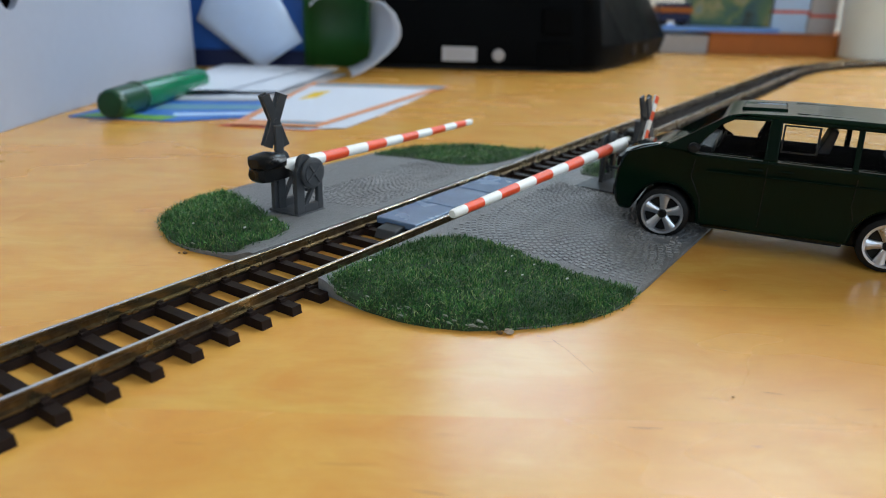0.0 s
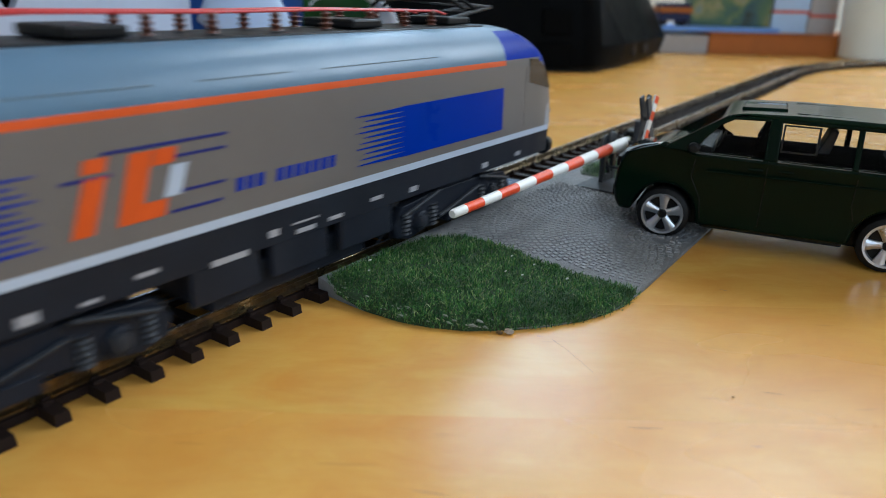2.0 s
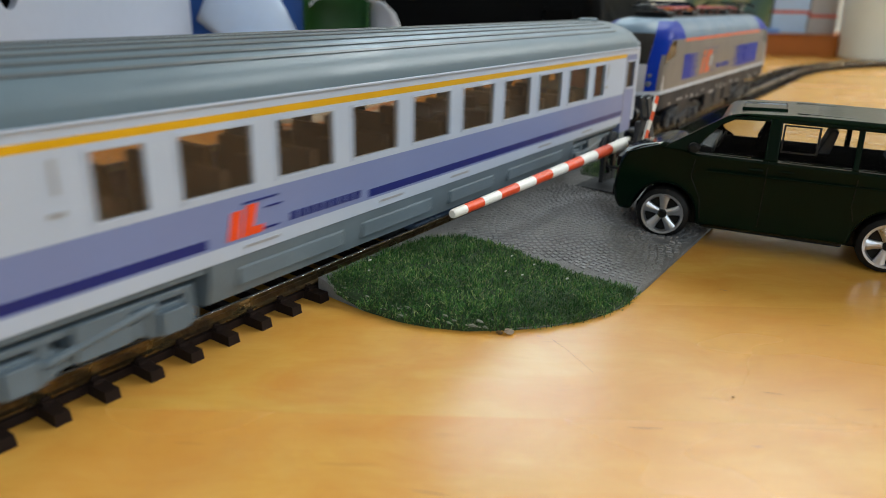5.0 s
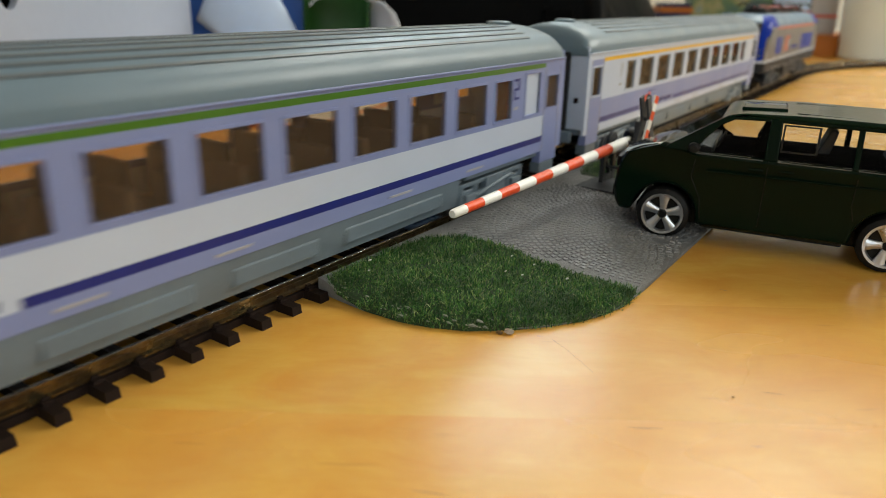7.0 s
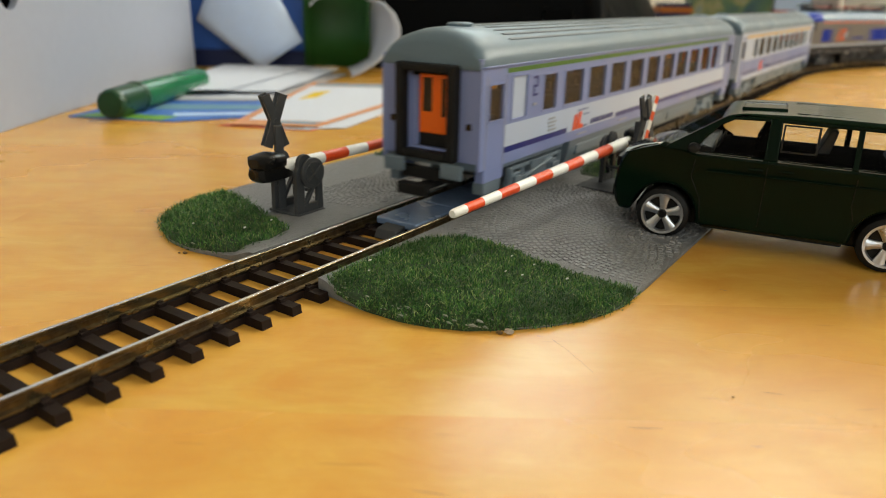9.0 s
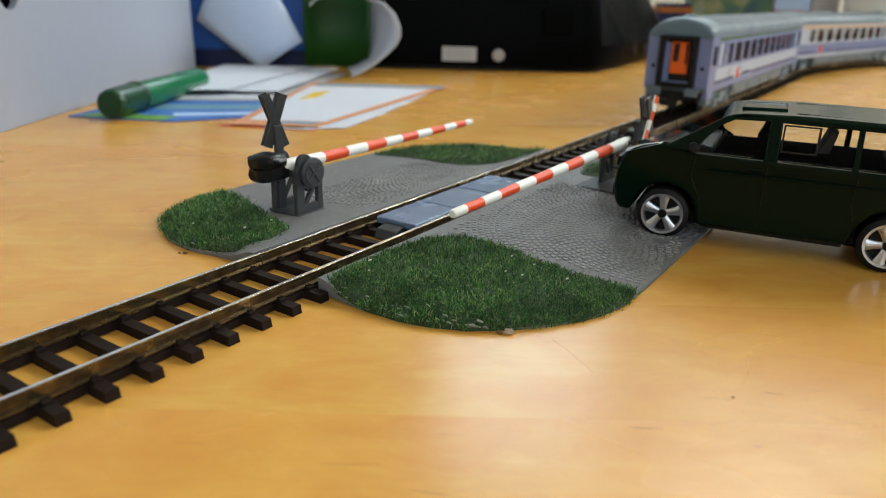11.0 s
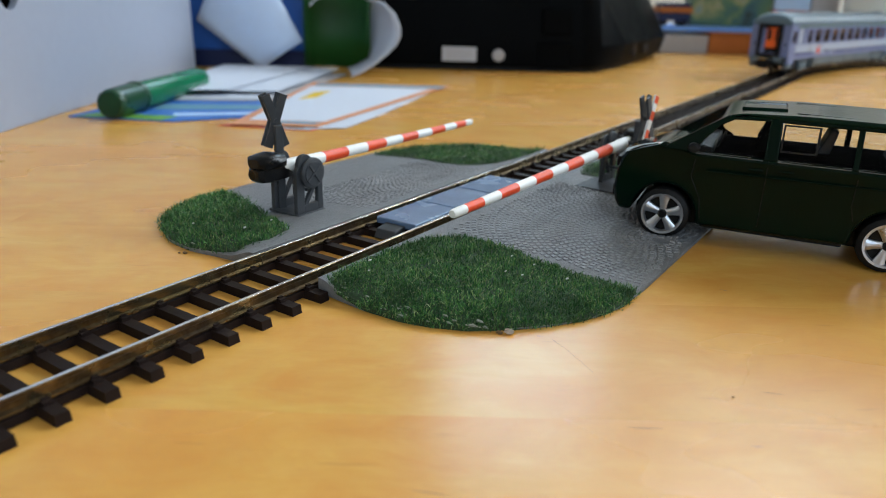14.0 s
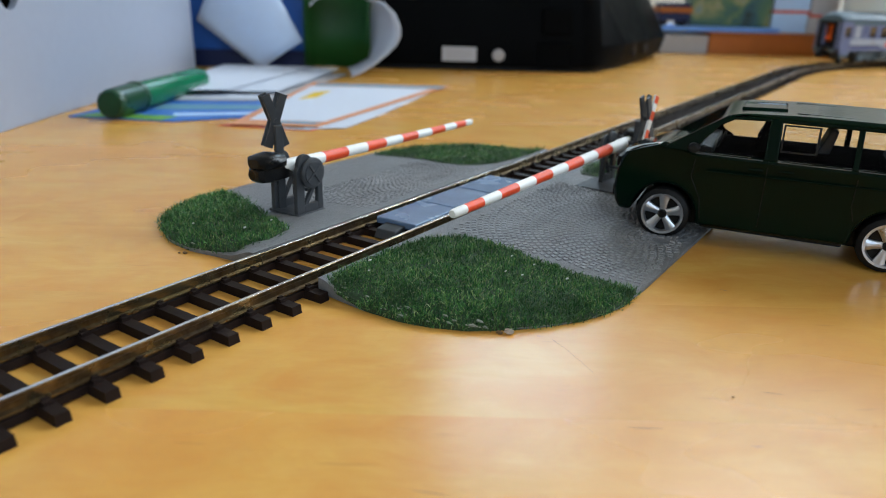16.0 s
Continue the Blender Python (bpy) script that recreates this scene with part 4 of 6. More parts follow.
def coach(first):
    """A passenger coach; first: white upper half and a yellow line, else lilac with a green line."""
    label = "white and lilac model passenger coach with a yellow roof-edge line" if first else "lilac and white model passenger coach with a green roof-edge line"
    v = thing("model_coach", label, "model coach", group="coaches of the train")
    h = COACH / 2
    step, many = (20.6, 8) if first else (19.05, 9)
    wide = [(-h + 50.2 + step * k, -h + (64.9 if first else 63.9) + step * k) for k in range(many)]
    narrow = [(-h + 35.6, -h + 44.2), (h - 41.8, h - 33.2)]
    doors = [(-h + 4.3, -h + 11.6), (h - 11.6, h - 4.3)]
    toilets = [] if first else [(-h + 16.6, -h + 25.0), (h - 25.0, h - 16.6)]
    holes = [(a, b, 29.7, 40.1) for a, b in wide + narrow] + [(a, b, 30.2, 39.6) for a, b in doors] + [(a, b, 29.4, 41.0) for a, b in toilets]
    zs = [17.3, 19.9, 20.4, 22.1, 28.3, 41.3, 42.2, 42.6, 43.5, 44.4]
    cuts = [-h + 3.0, -h + 13.2, h - 13.2, h - 3.0, -h + 54, -h + 96]
    LIL, WHI, NAV, LINE = range(4)

    def rule(y, z):
        inner = abs(y) < h - 13.2
        if inner and first and 41.3 < z < 42.6:
            return LINE
        if inner and not first and 42.2 < z < 43.5:
            return LINE
        if inner and 20.4 < z < 22.1 and not -h + 54 < y < -h + 96:
            return NAV
        if first:
            if abs(y) > h - 3.0:
                return WHI
            return LIL if (not inner and z < 42) or 19.9 < z < 28.3 else WHI
        return WHI if inner and 22.1 < z < 28.3 or (inner and 20.4 < z < 28.3) else LIL
    mats = [LILAC, COACHWHITE, NAVY, YELLOWSTRIPE if first else GREENSTRIPE]
    for sx in (1, -1):
        w = side_wall(v, sx, rule, mats, zs, holes, cuts)
        for a, b, c, d in holes:
            milky = (a, b) in toilets
            bm = bmesh.new()
            box(bm, min(sx * 15.5, sx * 15.9), max(sx * 15.5, sx * 15.9), a - 0.2, b + 0.2, c - 0.2, d + 0.2)
            pane = part("window_pane", bm, COACHWHITE if milky else TINTED, w, "milky white toilet window" if milky else "brown-tinted window", smooth=0)
            bm = bmesh.new()
            for y0, y1, z0, z1 in ((a - 0.55, b + 0.55, c - 0.55, c), (a - 0.55, b + 0.55, d, d + 0.55), (a - 0.55, a, c, d), (b, b + 0.55, c, d)):
                box(bm, min(sx * 15.9, sx * 16.42), max(sx * 15.9, sx * 16.42), y0, y1, z0, z1)
            part("window_frame", bm, COACHWHITE if first else LILAC, w, smooth=0)
        # emblem and the bars that stand for lettering
        x = sx * 16.33
        decal(w, "emblem_bar", x, -h + 58.2, -h + 60.6, 20.6, 25.6, RED, 1.2)
        decal(w, "emblem_bar", x, -h + 61.2, -h + 63.6, 20.6, 26.2, RED, 1.6)
        decal(w, "emblem_bar", x, -h + 63.6, -h + 66.0, 20.6, 22.0, RED, 0.4)
        for z, a, b in ((26.5, 62, 70), (20.9, 66.5, 70), (24.8, 67, 71)):
            decal(w, "emblem_line", x, -h + a, -h + b, z, z + 0.35, NAVY)
        for k in range(9):
            decal(w, "lettering_bar", x, -h + 73 + k * 2.3, -h + 74.6 + k * 2.3, 21.0, 22.6, NAVY, 0.2)
        if not first:
            for k in range(4):
                decal(w, "crest_bar", x, -h + 40, -h + 45.5 - (k % 2), 22.8 + k * 1.15, 23.4 + k * 1.15, MARKGREY)
        for ya, sgn in ((-h + 28.4, 1), (h - 32.2, 1)):
            # class figure beside the entrance, from plain strokes
            strokes = [(1.6, 2.3, 35.0, 40.0)] if first else [(0.2, 3.2, 34.6, 35.3), (0.2, 3.2, 39.6, 40.3), (0.2, 3.2, 37.1, 37.8), (2.5, 3.2, 37.4, 40.0), (0.2, 0.9, 35.0, 37.4)]
            fig = bmesh.new()
            for y0, y1, z0, z1 in strokes:
                if sx < 0:
                    y0, y1 = 3.4 - y1, 3.4 - y0
                box(fig, min(x, x + sx * 0.06), max(x, x + sx * 0.06), ya + y0, ya + y1, z0, z1)
            part("class_figure", fig, MARKGREY if first else NAVY, w, "class figure", smooth=0)
            decal(w, "label_bar", x, ya + 0.5, ya + 2.8, 31.8, 32.6, MARKGREY)
        for ya in (-h + 62, -h + 100, -h + 128, -h + 176, -h + 208):
            decal(w, "small_print_bar", x, ya, ya + 8, 18.5, 19.0, MARKGREY)
        for end in (1, -1):
            bm = bmesh.new()
            a, b = sorted((end * (h - 2.6), end * (h - 13.2)))
            box(bm, min(sx * 13.5, sx * 16.2), max(sx * 13.5, sx * 16.2), a, b, 13.6, 17.4)
            door = part("entrance_door", bm, LILAC, w, smooth=0, bevel=0.2)
            bm = bmesh.new()
            box(bm, min(sx * 12.5, sx * 16.0), max(sx * 12.5, sx * 16.0), a + 0.6, b - 0.6, 10.2, 13.5)
            part("step", bm, BOGIEGREY, door, "grey step", smooth=0, bevel=0.3)
            for yy in (a + 0.3, b - 0.3):
                decal(w, "door_seam", sx * 16.28, yy - 0.12, yy + 0.12, 17.5, 42.0, MARKGREY)
    # roof: an arched shell, rounded down at both ends, with long grooves
    def roof_ring(y, k, drop):
        ring = []
        for i in range(21):
            a = math.pi * i / 20
            ring.append((16.45 * k * math.cos(a) if 0 < i < 20 else math.copysign(16.45 * k, math.cos(a)), y, 44.3 - drop * 0.2 + (9.5 - drop) * math.sin(a) ** 0.85))
        return ring
    bm = bmesh.new()
    rings = [roof_ring(y, k, d) for y, k, d in ((-h - 0.3, 0.955, 3.4), (-h + 0.8, 0.975, 1.8), (-h + 3, 0.99, 0.7), (-h + 7, 1, 0.15), (-h + 14, 1, 0), (h - 14, 1, 0), (h - 7, 1, 0.15), (h - 3, 0.99, 0.7), (h - 0.8, 0.975, 1.8), (h + 0.3, 0.955, 3.4))]
    loft(bm, rings)
    roof = part("roof", bm, ROOFGREY, v, "grey arched roof with long grooves", smooth=40)
    for a in (38, 49, 60, 71, 82, 98, 109, 120, 131, 142):
        bm = bmesh.new()
        c, s = math.cos(radians(a)), math.sin(radians(a))
        x, z = 16.45 * c, 44.3 + 9.5 * s ** 0.85
        nx, nz = c * 0.55, s
        ln = math.hypot(nx, nz)
        nx, nz = nx / ln, nz / ln
        tx, tz = -nz, nx
        ring = [(x + tx * u + nx * w_, z + tz * u + nz * w_) for u, w_ in ((-0.42, -0.3), (0.42, -0.3), (0.32, 0.22), (-0.32, 0.22))]
        loft(bm, [[(px, -h + 19, pz) for px, pz in ring], [(px, h - 19, pz) for px, pz in ring]])
        part("roof_groove", bm, ROOFDARK, roof, smooth=0)
    for y in (-h + 14, h - 14):
        bm = bmesh.new()
        turned(bm, (0, y, 53.4), (0, y, 54.6), [(0, 3.6), (0.7, 3.6), (1, 3.0)], 18)
        part("roof_vent", bm, ROOFGREY, roof)
    for sx in (1, -1):
        bm = bmesh.new()
        box(bm, min(sx * 16.2, sx * 16.75), max(sx * 16.2, sx * 16.75), -h + 1, h - 1, 44.1, 44.6)
        part("gutter", bm, COACHWHITE if first else LILAC, roof, smooth=0, bevel=0.1)
    # ends
    for end in (1, -1):
        bm = bmesh.new()
        for x0, x1, z0, z1 in ((-15.9, -6.5, 19.2, 46.5), (6.5, 15.9, 19.2, 46.5), (-6.5, 6.5, 43.0, 48.5), (-6.5, 6.5, 19.2, 22.0)):
            a, b = sorted((end * (h - 1.2), end * (h - 0.2)))
            box(bm, x0, x1, a, b, z0, z1)
        w = part("end_wall", bm, COACHWHITE if first else LILAC, v, smooth=0)
        for x0, x1, z0, z1 in ((-9.8, -7.2, 19.0, 44.6), (7.2, 9.8, 19.0, 44.6), (-7.2, 7.2, 42.4, 44.6), (-7.2, 7.2, 19.0, 21.4)):
            bm = bmesh.new()
            a, b = sorted((end * (h - 0.5), end * (h + 3.0)))
            box(bm, x0, x1, a, b, z0, z1)
            part("gangway_bellow", bm, RUBBER, w, "black rubber gangway surround", smooth=0, bevel=0.7)
        a, b = sorted((end * (h - 3.2), end * (h - 2.2)))
        bm = bmesh.new()
        box(bm, -7.2, 7.2, a, b, 19, 44)
        part("vestibule", bm, RUBBER, w, smooth=0)
        a, b = sorted((end * (h - 4.2), end * (h - 3.4)))
        bm = bmesh.new()
        box(bm, -9.0, 9.0, a, b, 21, 42)
        part("inner_door", bm, DOORORANGE, w, "orange inner door panel", smooth=0, bevel=0.2)
        a, b = sorted((end * (h - 2.4), end * (h - 1.4)))
        bm = bmesh.new()
        box(bm, -4.4, 4.6, a, b, 25.6, 41.6)
        dr = part("end_door", bm, DOORORANGE, w, "orange end door", smooth=0, bevel=0.2)
        for x0, x1 in ((-3.2, -0.2), (3.0, 4.3)):
            bm = bmesh.new()
            a, b = sorted((end * (h - 1.5), end * (h - 1.3)))
            box(bm, x0, x1, a, b, 31.5 if x0 < 0 else 30.5, 40.6)
            part("door_window", bm, DARKGLASS, dr, smooth=0)
        bm = bmesh.new()
        box(bm, -7.0, -4.8, *sorted((end * (h - 2.4), end * (h - 0.8))), 22, 41)
        part("gangway_panel", bm, LILAC, w, smooth=0, bevel=0.2)
        for sx in (1, -1):
            bm = bmesh.new()
            a, b = sorted((end * (h - 1), end * (h + 3.6)))
            rod(bm, (sx * 9.6, a, 16.8), (sx * 9.6, b, 16.8), 1.1, n=10)
            a, b = sorted((end * (h + 2.4), end * (h + 3.8)))
            box(bm, sx * 9.6 - 3.5, sx * 9.6 + 3.5, a, b, 14.9, 19.0)
            part("buffer", bm, BOGIEGREY, w, "grey rectangular buffer", smooth=0, bevel=0.5)
            bm = bmesh.new()
            a, b = sorted((end * (h - 0.4), end * (h + 0.15)))
            box(bm, sx * 12.6 - 0.8, sx * 12.6 + 0.8, a, b, 28.0, 29.8)
            part("tail_light", bm, DARKGLASS, w, smooth=0, bevel=0.2)
        bm = bmesh.new()
        a, b = sorted((end * (h - 6), end * (h + 8.6)))
        box(bm, -1.8, 1.8, a, b, 10.6, 12.4)
        a, b = sorted((end * (h + 5.5), end * (h + 8.6)))
        box(bm, -4.6, 4.6, a, b, 10.2, 13.4)
        a, b = sorted((end * (h - 1), end * (h + 1.2)))
        box(bm, -8.6, 8.6, a, b, 13.0, 16.4)
        part("coupler", bm, RUBBER, v, "black coupler", smooth=0, bevel=0.4)
    # floor, seats, skirts
    bm = bmesh.new()
    box(bm, -15.2, 15.2, -h + 1.3, h - 1.3, 17.0, 20.5)
    part("floor_pan", bm, BOGIEGREY, v, smooth=0)
    for k in range(17):
        y = -h + 40 + k * 11
        for sx in (1, -1):
            bm = bmesh.new()
            prism(bm, [(y - 3, 20.4), (y + 3, 20.4), (y + 3, 25.5), (y + 0.2, 26.0), (y - 0.6, 32.6), (y - 2.4, 32.6), (y - 3, 26)], "x", sx * 4.2, sx * 14.0)
            part("seat", bm, SEATBROWN, v, "brown seat block", smooth=0, bevel=0.5)
    bm = bmesh.new()
    rings = []
    for x, z in ((15.9, 17.2), (15.6, 13.2), (14.6, 9.6), (12.5, 8.8)):
        rings.append((x, z))
    outline = [(x, z) for x, z in rings] + [(-x, z) for x, z in reversed(rings)]
    loft(bm, [[(x, y, z) for x, z in outline] for y in (-74, 74)])
    skirt = part("skirt", bm, BOGIEGREY, v, "blue-grey moulded skirt between the bogies", smooth=30)
    for sx in (1, -1):
        for a, b in ((-68, -40), (-34, -8), (0, 22), (30, 66)):
            bm = bmesh.new()
            box(bm, min(sx * 14.8, sx * 15.95), max(sx * 14.8, sx * 15.95), a, b, 11.4, 15.2)
            part("skirt_flap", bm, BOGIEGREY, skirt, smooth=0, bevel=0.5)
        for a, b in ((-h + 14, -h + 54), (h - 54, h - 14)):
            bm = bmesh.new()
            box(bm, min(sx * 12, sx * 15.4), max(sx * 12, sx * 15.4), a, b, 15.8, 17.4)
            part("sole_bar", bm, BOGIEGREY, v, smooth=0, bevel=0.3)
    bogies = []
    for y in (93.5, -93.5):
        bm = bmesh.new()
        for sx in (1, -1):
            prism(bm, [(-17.5, 9.5), (-16, 12.4), (-8, 12.4), (-5, 10.6), (5, 10.6), (8, 12.4), (16, 12.4), (17.5, 9.5), (16.8, 7.2), (9, 7.2), (6.5, 8.4), (-6.5, 8.4), (-9, 7.2), (-16.8, 7.2)], "x", sx * 12.2, sx * 14.0)
            for o in (-12.5, 12.5):
                box(bm, min(sx * 13, sx * 15.2), max(sx * 13, sx * 15.2), o - 2.6, o + 2.6, 7.4, 11.6)
                for s in (-3.6, 3.6):
                    rod(bm, (sx * 13.4, o + s, 7.6), (sx * 13.4, o + s, 14.6), 1.25, n=10)
            box(bm, min(sx * 12.8, sx * 15.0), max(sx * 12.8, sx * 15.0), -4.6, 4.6, 8.6, 14.8)
            rod(bm, (sx * 14.6, -9.5, 10.4), (sx * 14.6, 9.5, 13.2), 0.8, n=8)
            box(bm, min(sx * 12.6, sx * 14.4), max(sx * 12.6, sx * 14.4), -17, 17, 13.4, 14.6)
        box(bm, -11, 11, -5, 5, 9, 16)
        bog = part("bogie", bm, BOGIEGREY, v, "blue-grey bogie frame with springs", m=mm(0, y, 0), bevel=0.2)
        bogies.append((bog, y, [wheelset(bog, o, TOP + 5.3, 5.3) for o in (-12.5, 12.5)], 5.3))
    return v, bogies


START = -326.83       # the locomotive's tail at the clip's start, along the track
LOCO_V, LOCO_B = locomotive()
COACH_A, COACH_AB = coach(True)
AHEAD = COACH
COACH = 263.0         # the rear coach is a little longer
COACH_B, COACH_BB = coach(False)
VEHICLES = [(LOCO_V, LOCO / 2, 114.0, LOCO_B), (COACH_A, -23.23 - AHEAD / 2, 187.0, COACH_AB), (COACH_B, -23.23 - AHEAD - 18.38 - COACH / 2, 187.0, COACH_BB)]


def travelled(t):
    """Millimetres run since the start: steady, then a little slower round the far bend."""
    run = np.interp(t, [0, 9, 10, 11, 12, 13, 14, 15, 16], [0, 944.2, 1051, 1157, 1259, 1349, 1433, 1523, 1616])
    return float(run + np.interp(t, [0, 0.5, 1, 1.5, 2, 2.5, 3, 3.5, 4, 6.5, 8, 8.5, 9, 11.5, 12.5, 14, 15, 16], [2.7, 3.7, 6.9, 5.5, 2.7, -1.9, -4.7, -5.2, -1.7, -3.5, -3.5, -2, 0.5, 9.5, 9.5, 6.5, 1.5, -0.5]))


def motions():
    for ob, offset, base, bogies in VEHICLES:
        rows, turns = [], [[] for _ in bogies]
        for k in range(33):
            t = k * 0.5
            s = START + travelled(t) + offset
            xa, ya, ha = along(s - base / 2)
            xb, yb, hb = along(s + base / 2)
            heading = math.degrees(math.atan2(xb - xa, yb - ya))
            rows.append((t, mm((xa + xb) / 2, (ya + yb) / 2, 0, 0, 0, -heading)))
            for list_, (bog, y, sets, r) in zip(turns, bogies):
                list_.append((t, mm(0, y, 0, 0, 0, heading - math.degrees(hb if y > 0 else ha))))
        walk(ob, rows)
        for list_, (bog, y, sets, r) in zip(turns, bogies):
            walk(bog, list_)
            for ws in sets:
                x0, y0, z0 = (c * 1000 for c in ws.matrix_basis.translation)
                walk(ws, [(t, mm(x0, y0, z0, -math.degrees(travelled(t) / r))) for t in [k / 15 for k in range(241)]])


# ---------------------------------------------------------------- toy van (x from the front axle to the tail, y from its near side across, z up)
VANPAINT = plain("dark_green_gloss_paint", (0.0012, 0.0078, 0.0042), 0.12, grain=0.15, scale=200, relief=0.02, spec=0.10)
# the body's green again, mixed lighter for the light on the roof
VANROOF = plain("dark_green_lit_top_paint", (0.0034, 0.0150, 0.0085), 0.14, grain=0.15, scale=200, relief=0.02, spec=0.09)
VANBLACK = plain("van_black_plastic", (0.006, 0.006, 0.0065), 0.45, grain=0.2, scale=300, spec=0.2)
CHROME = plain("chrome_wheel", (0.50, 0.52, 0.57), 0.30, metal=0.9, grain=0.12, scale=300, relief=0.05)
DULLBLACK = plain("van_dull_interior", (0.0022, 0.0022, 0.0026), 0.9, grain=0.2, scale=300, spec=0.0)
TYRE = plain("tyre_rubber", (0.008, 0.008, 0.0085), 0.55, grain=0.2, scale=500, relief=0.3, spec=0.2)
VANGLASS = glassy("van_window", (0.01, 0.01, 0.01), 0.03, 0.95, (0.98, 0.99, 0.99))
# pale grey for the highlight lines under the van's windows
SILLSHINE = plain("sill_highlight_grey", (0.085, 0.092, 0.10), 0.3, grain=0.2, scale=300, spec=0.5)
SEATGREY = plain("grey_seat_plastic", (0.016, 0.020, 0.030), 0.5, grain=0.1, scale=300)
HEADLAMP = plain("headlamp_lens", (0.72, 0.84, 0.96), 0.10, grain=0.15, scale=400, relief=0.0, spec=0.8, coat=0.6)
TAILRED = plain("red_lens", (0.35, 0.012, 0.010), 0.12, grain=0.1, scale=400, relief=0.0)
VAN_W = 33.6


def arch(cx, cz, r, n=12):
    return [(cx + r * math.cos(a), cz + r * math.sin(a)) for a in (math.pi * i / n for i in range(n + 1))]


def lean(bm, low=24.0, rate=0.13):
    """Side walls lean in above the waist."""
    for v in bm.verts:
        if v.co.z > low:
            k = (v.co.z - low) * rate
            v.co.y += k if v.co.y < VAN_W / 2 else -k


def drape(vs, lift):
    """Lay the upper corners of a block on the crowned roof."""
    for v in vs[4:]:
        v.co.z = 37.1 + min(0.6, (v.co.x - 16.5) * 0.044) + 0.8 * (1 - abs(v.co.y - VAN_W / 2) / 15.1) + lift


def toy_van(m):
    v = thing("toy_van", "glossy dark green die-cast toy van with chrome wheels", "toy van", m)
    # lower body: hull with wheel arches; the nose narrows
    hull = [(-12.6, 6.4), (-14.0, 8.6), (-14.6, 12.5), (-14.2, 16.5), (-13.2, 20.4), (-11.6, 22.9), (-7.0, 24.9), (-4.6, 25.7), (-1.6, 26.4), (3.0, 25.4), (7.5, 24.4),
            (68.8, 24.4), (70.6, 22.0), (71.4, 16.0), (71.4, 9.5), (70.6, 6.2)]
    lower = hull + arch(53, 6.9, 8.3)[0:] + [(44.4, 5.6), (8.6, 5.2)] + arch(0, 6.9, 8.3)[0:]
    bm = bmesh.new()
    prism(bm, lower, "y", 0.0, VAN_W)
    bmesh.ops.recalc_face_normals(bm, faces=bm.faces)
    bmesh.ops.bisect_plane(bm, geom=bm.verts[:] + bm.edges[:] + bm.faces[:], plane_co=(0, VAN_W / 2, 0), plane_no=(0, 1, 0))
    for vtx in bm.verts:
        mid = abs(vtx.co.y - VAN_W / 2) < 0.1
        if vtx.co.x < -9 and not mid:
            k = (-9 - vtx.co.x) * 0.42
            vtx.co.y += k if vtx.co.y < VAN_W / 2 else -k
            vtx.co.x += 0.6
        if vtx.co.z > 19.5 and not mid and vtx.co.x < 5:
            vtx.co.y += 0.7 if vtx.co.y < VAN_W / 2 else -0.7
        if mid and -12 < vtx.co.x < 3 and vtx.co.z > 20:
            vtx.co.z -= 0.6
        if -12 < vtx.co.x < 3 and vtx.co.z > 20 and vtx.co.y > VAN_W * 0.7:
            vtx.co.z -= 2.0
    for f in bm.faces:
        if all(min((q.co.x - cx) ** 2 + (q.co.z - 6.9) ** 2 for cx in (0, 53)) < 8.45 ** 2 for q in f.verts) and abs(f.normal.y) < 0.5:
            f.material_index = 1
    body = part("body", bm, [VANPAINT, DULLBLACK], v, "glossy dark green body shell", bevel=1.0)
    # roof
    bm = bmesh.new()
    prism(bm, [(10.6, 34.6), (12.6, 36.2), (16.5, 37.1), (30, 37.7), (52, 37.6), (64, 37.0), (68.2, 36.0), (69.4, 33.6), (67.0, 33.4), (64, 36.0), (16, 36.0), (12.6, 34.6)], "y", 0, VAN_W)
    bmesh.ops.bisect_plane(bm, geom=bm.verts[:] + bm.edges[:] + bm.faces[:], plane_co=(0, VAN_W / 2, 0), plane_no=(0, 1, 0))
    lean(bm, 24, 0.13)
    for vtx in bm.verts:
        if abs(vtx.co.y - VAN_W / 2) < 0.1:
            vtx.co.z += 0.8
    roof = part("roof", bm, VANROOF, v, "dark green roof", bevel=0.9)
    bm = bmesh.new()
    for ya, yb in ((11.0, VAN_W / 2), (VAN_W / 2, 22.6)):
        drape(box(bm, 15.5, 25.5, ya, yb, 36.6, 38.0), 0.0)
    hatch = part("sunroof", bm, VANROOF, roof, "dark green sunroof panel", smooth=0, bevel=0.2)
    bm = bmesh.new()
    for x0, x1, y0, y1 in ((15.1, 15.5, 10.6, VAN_W / 2), (15.1, 15.5, VAN_W / 2, 23.0), (25.5, 25.9, 10.6, VAN_W / 2), (25.5, 25.9, VAN_W / 2, 23.0), (15.5, 25.5, 10.6, 11.0), (15.5, 25.5, 22.6, 23.0)):
        drape(box(bm, x0, x1, y0, y1, 36.6, 38.0), 0.14)
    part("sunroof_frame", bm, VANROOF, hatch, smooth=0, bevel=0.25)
    for y in (6.2, 27.4):
        bm = bmesh.new()
        rod(bm, (28, y, 37.78), (64, y, 37.2), 0.1, n=8)
        part("roof_seam", bm, VANPAINT, roof)
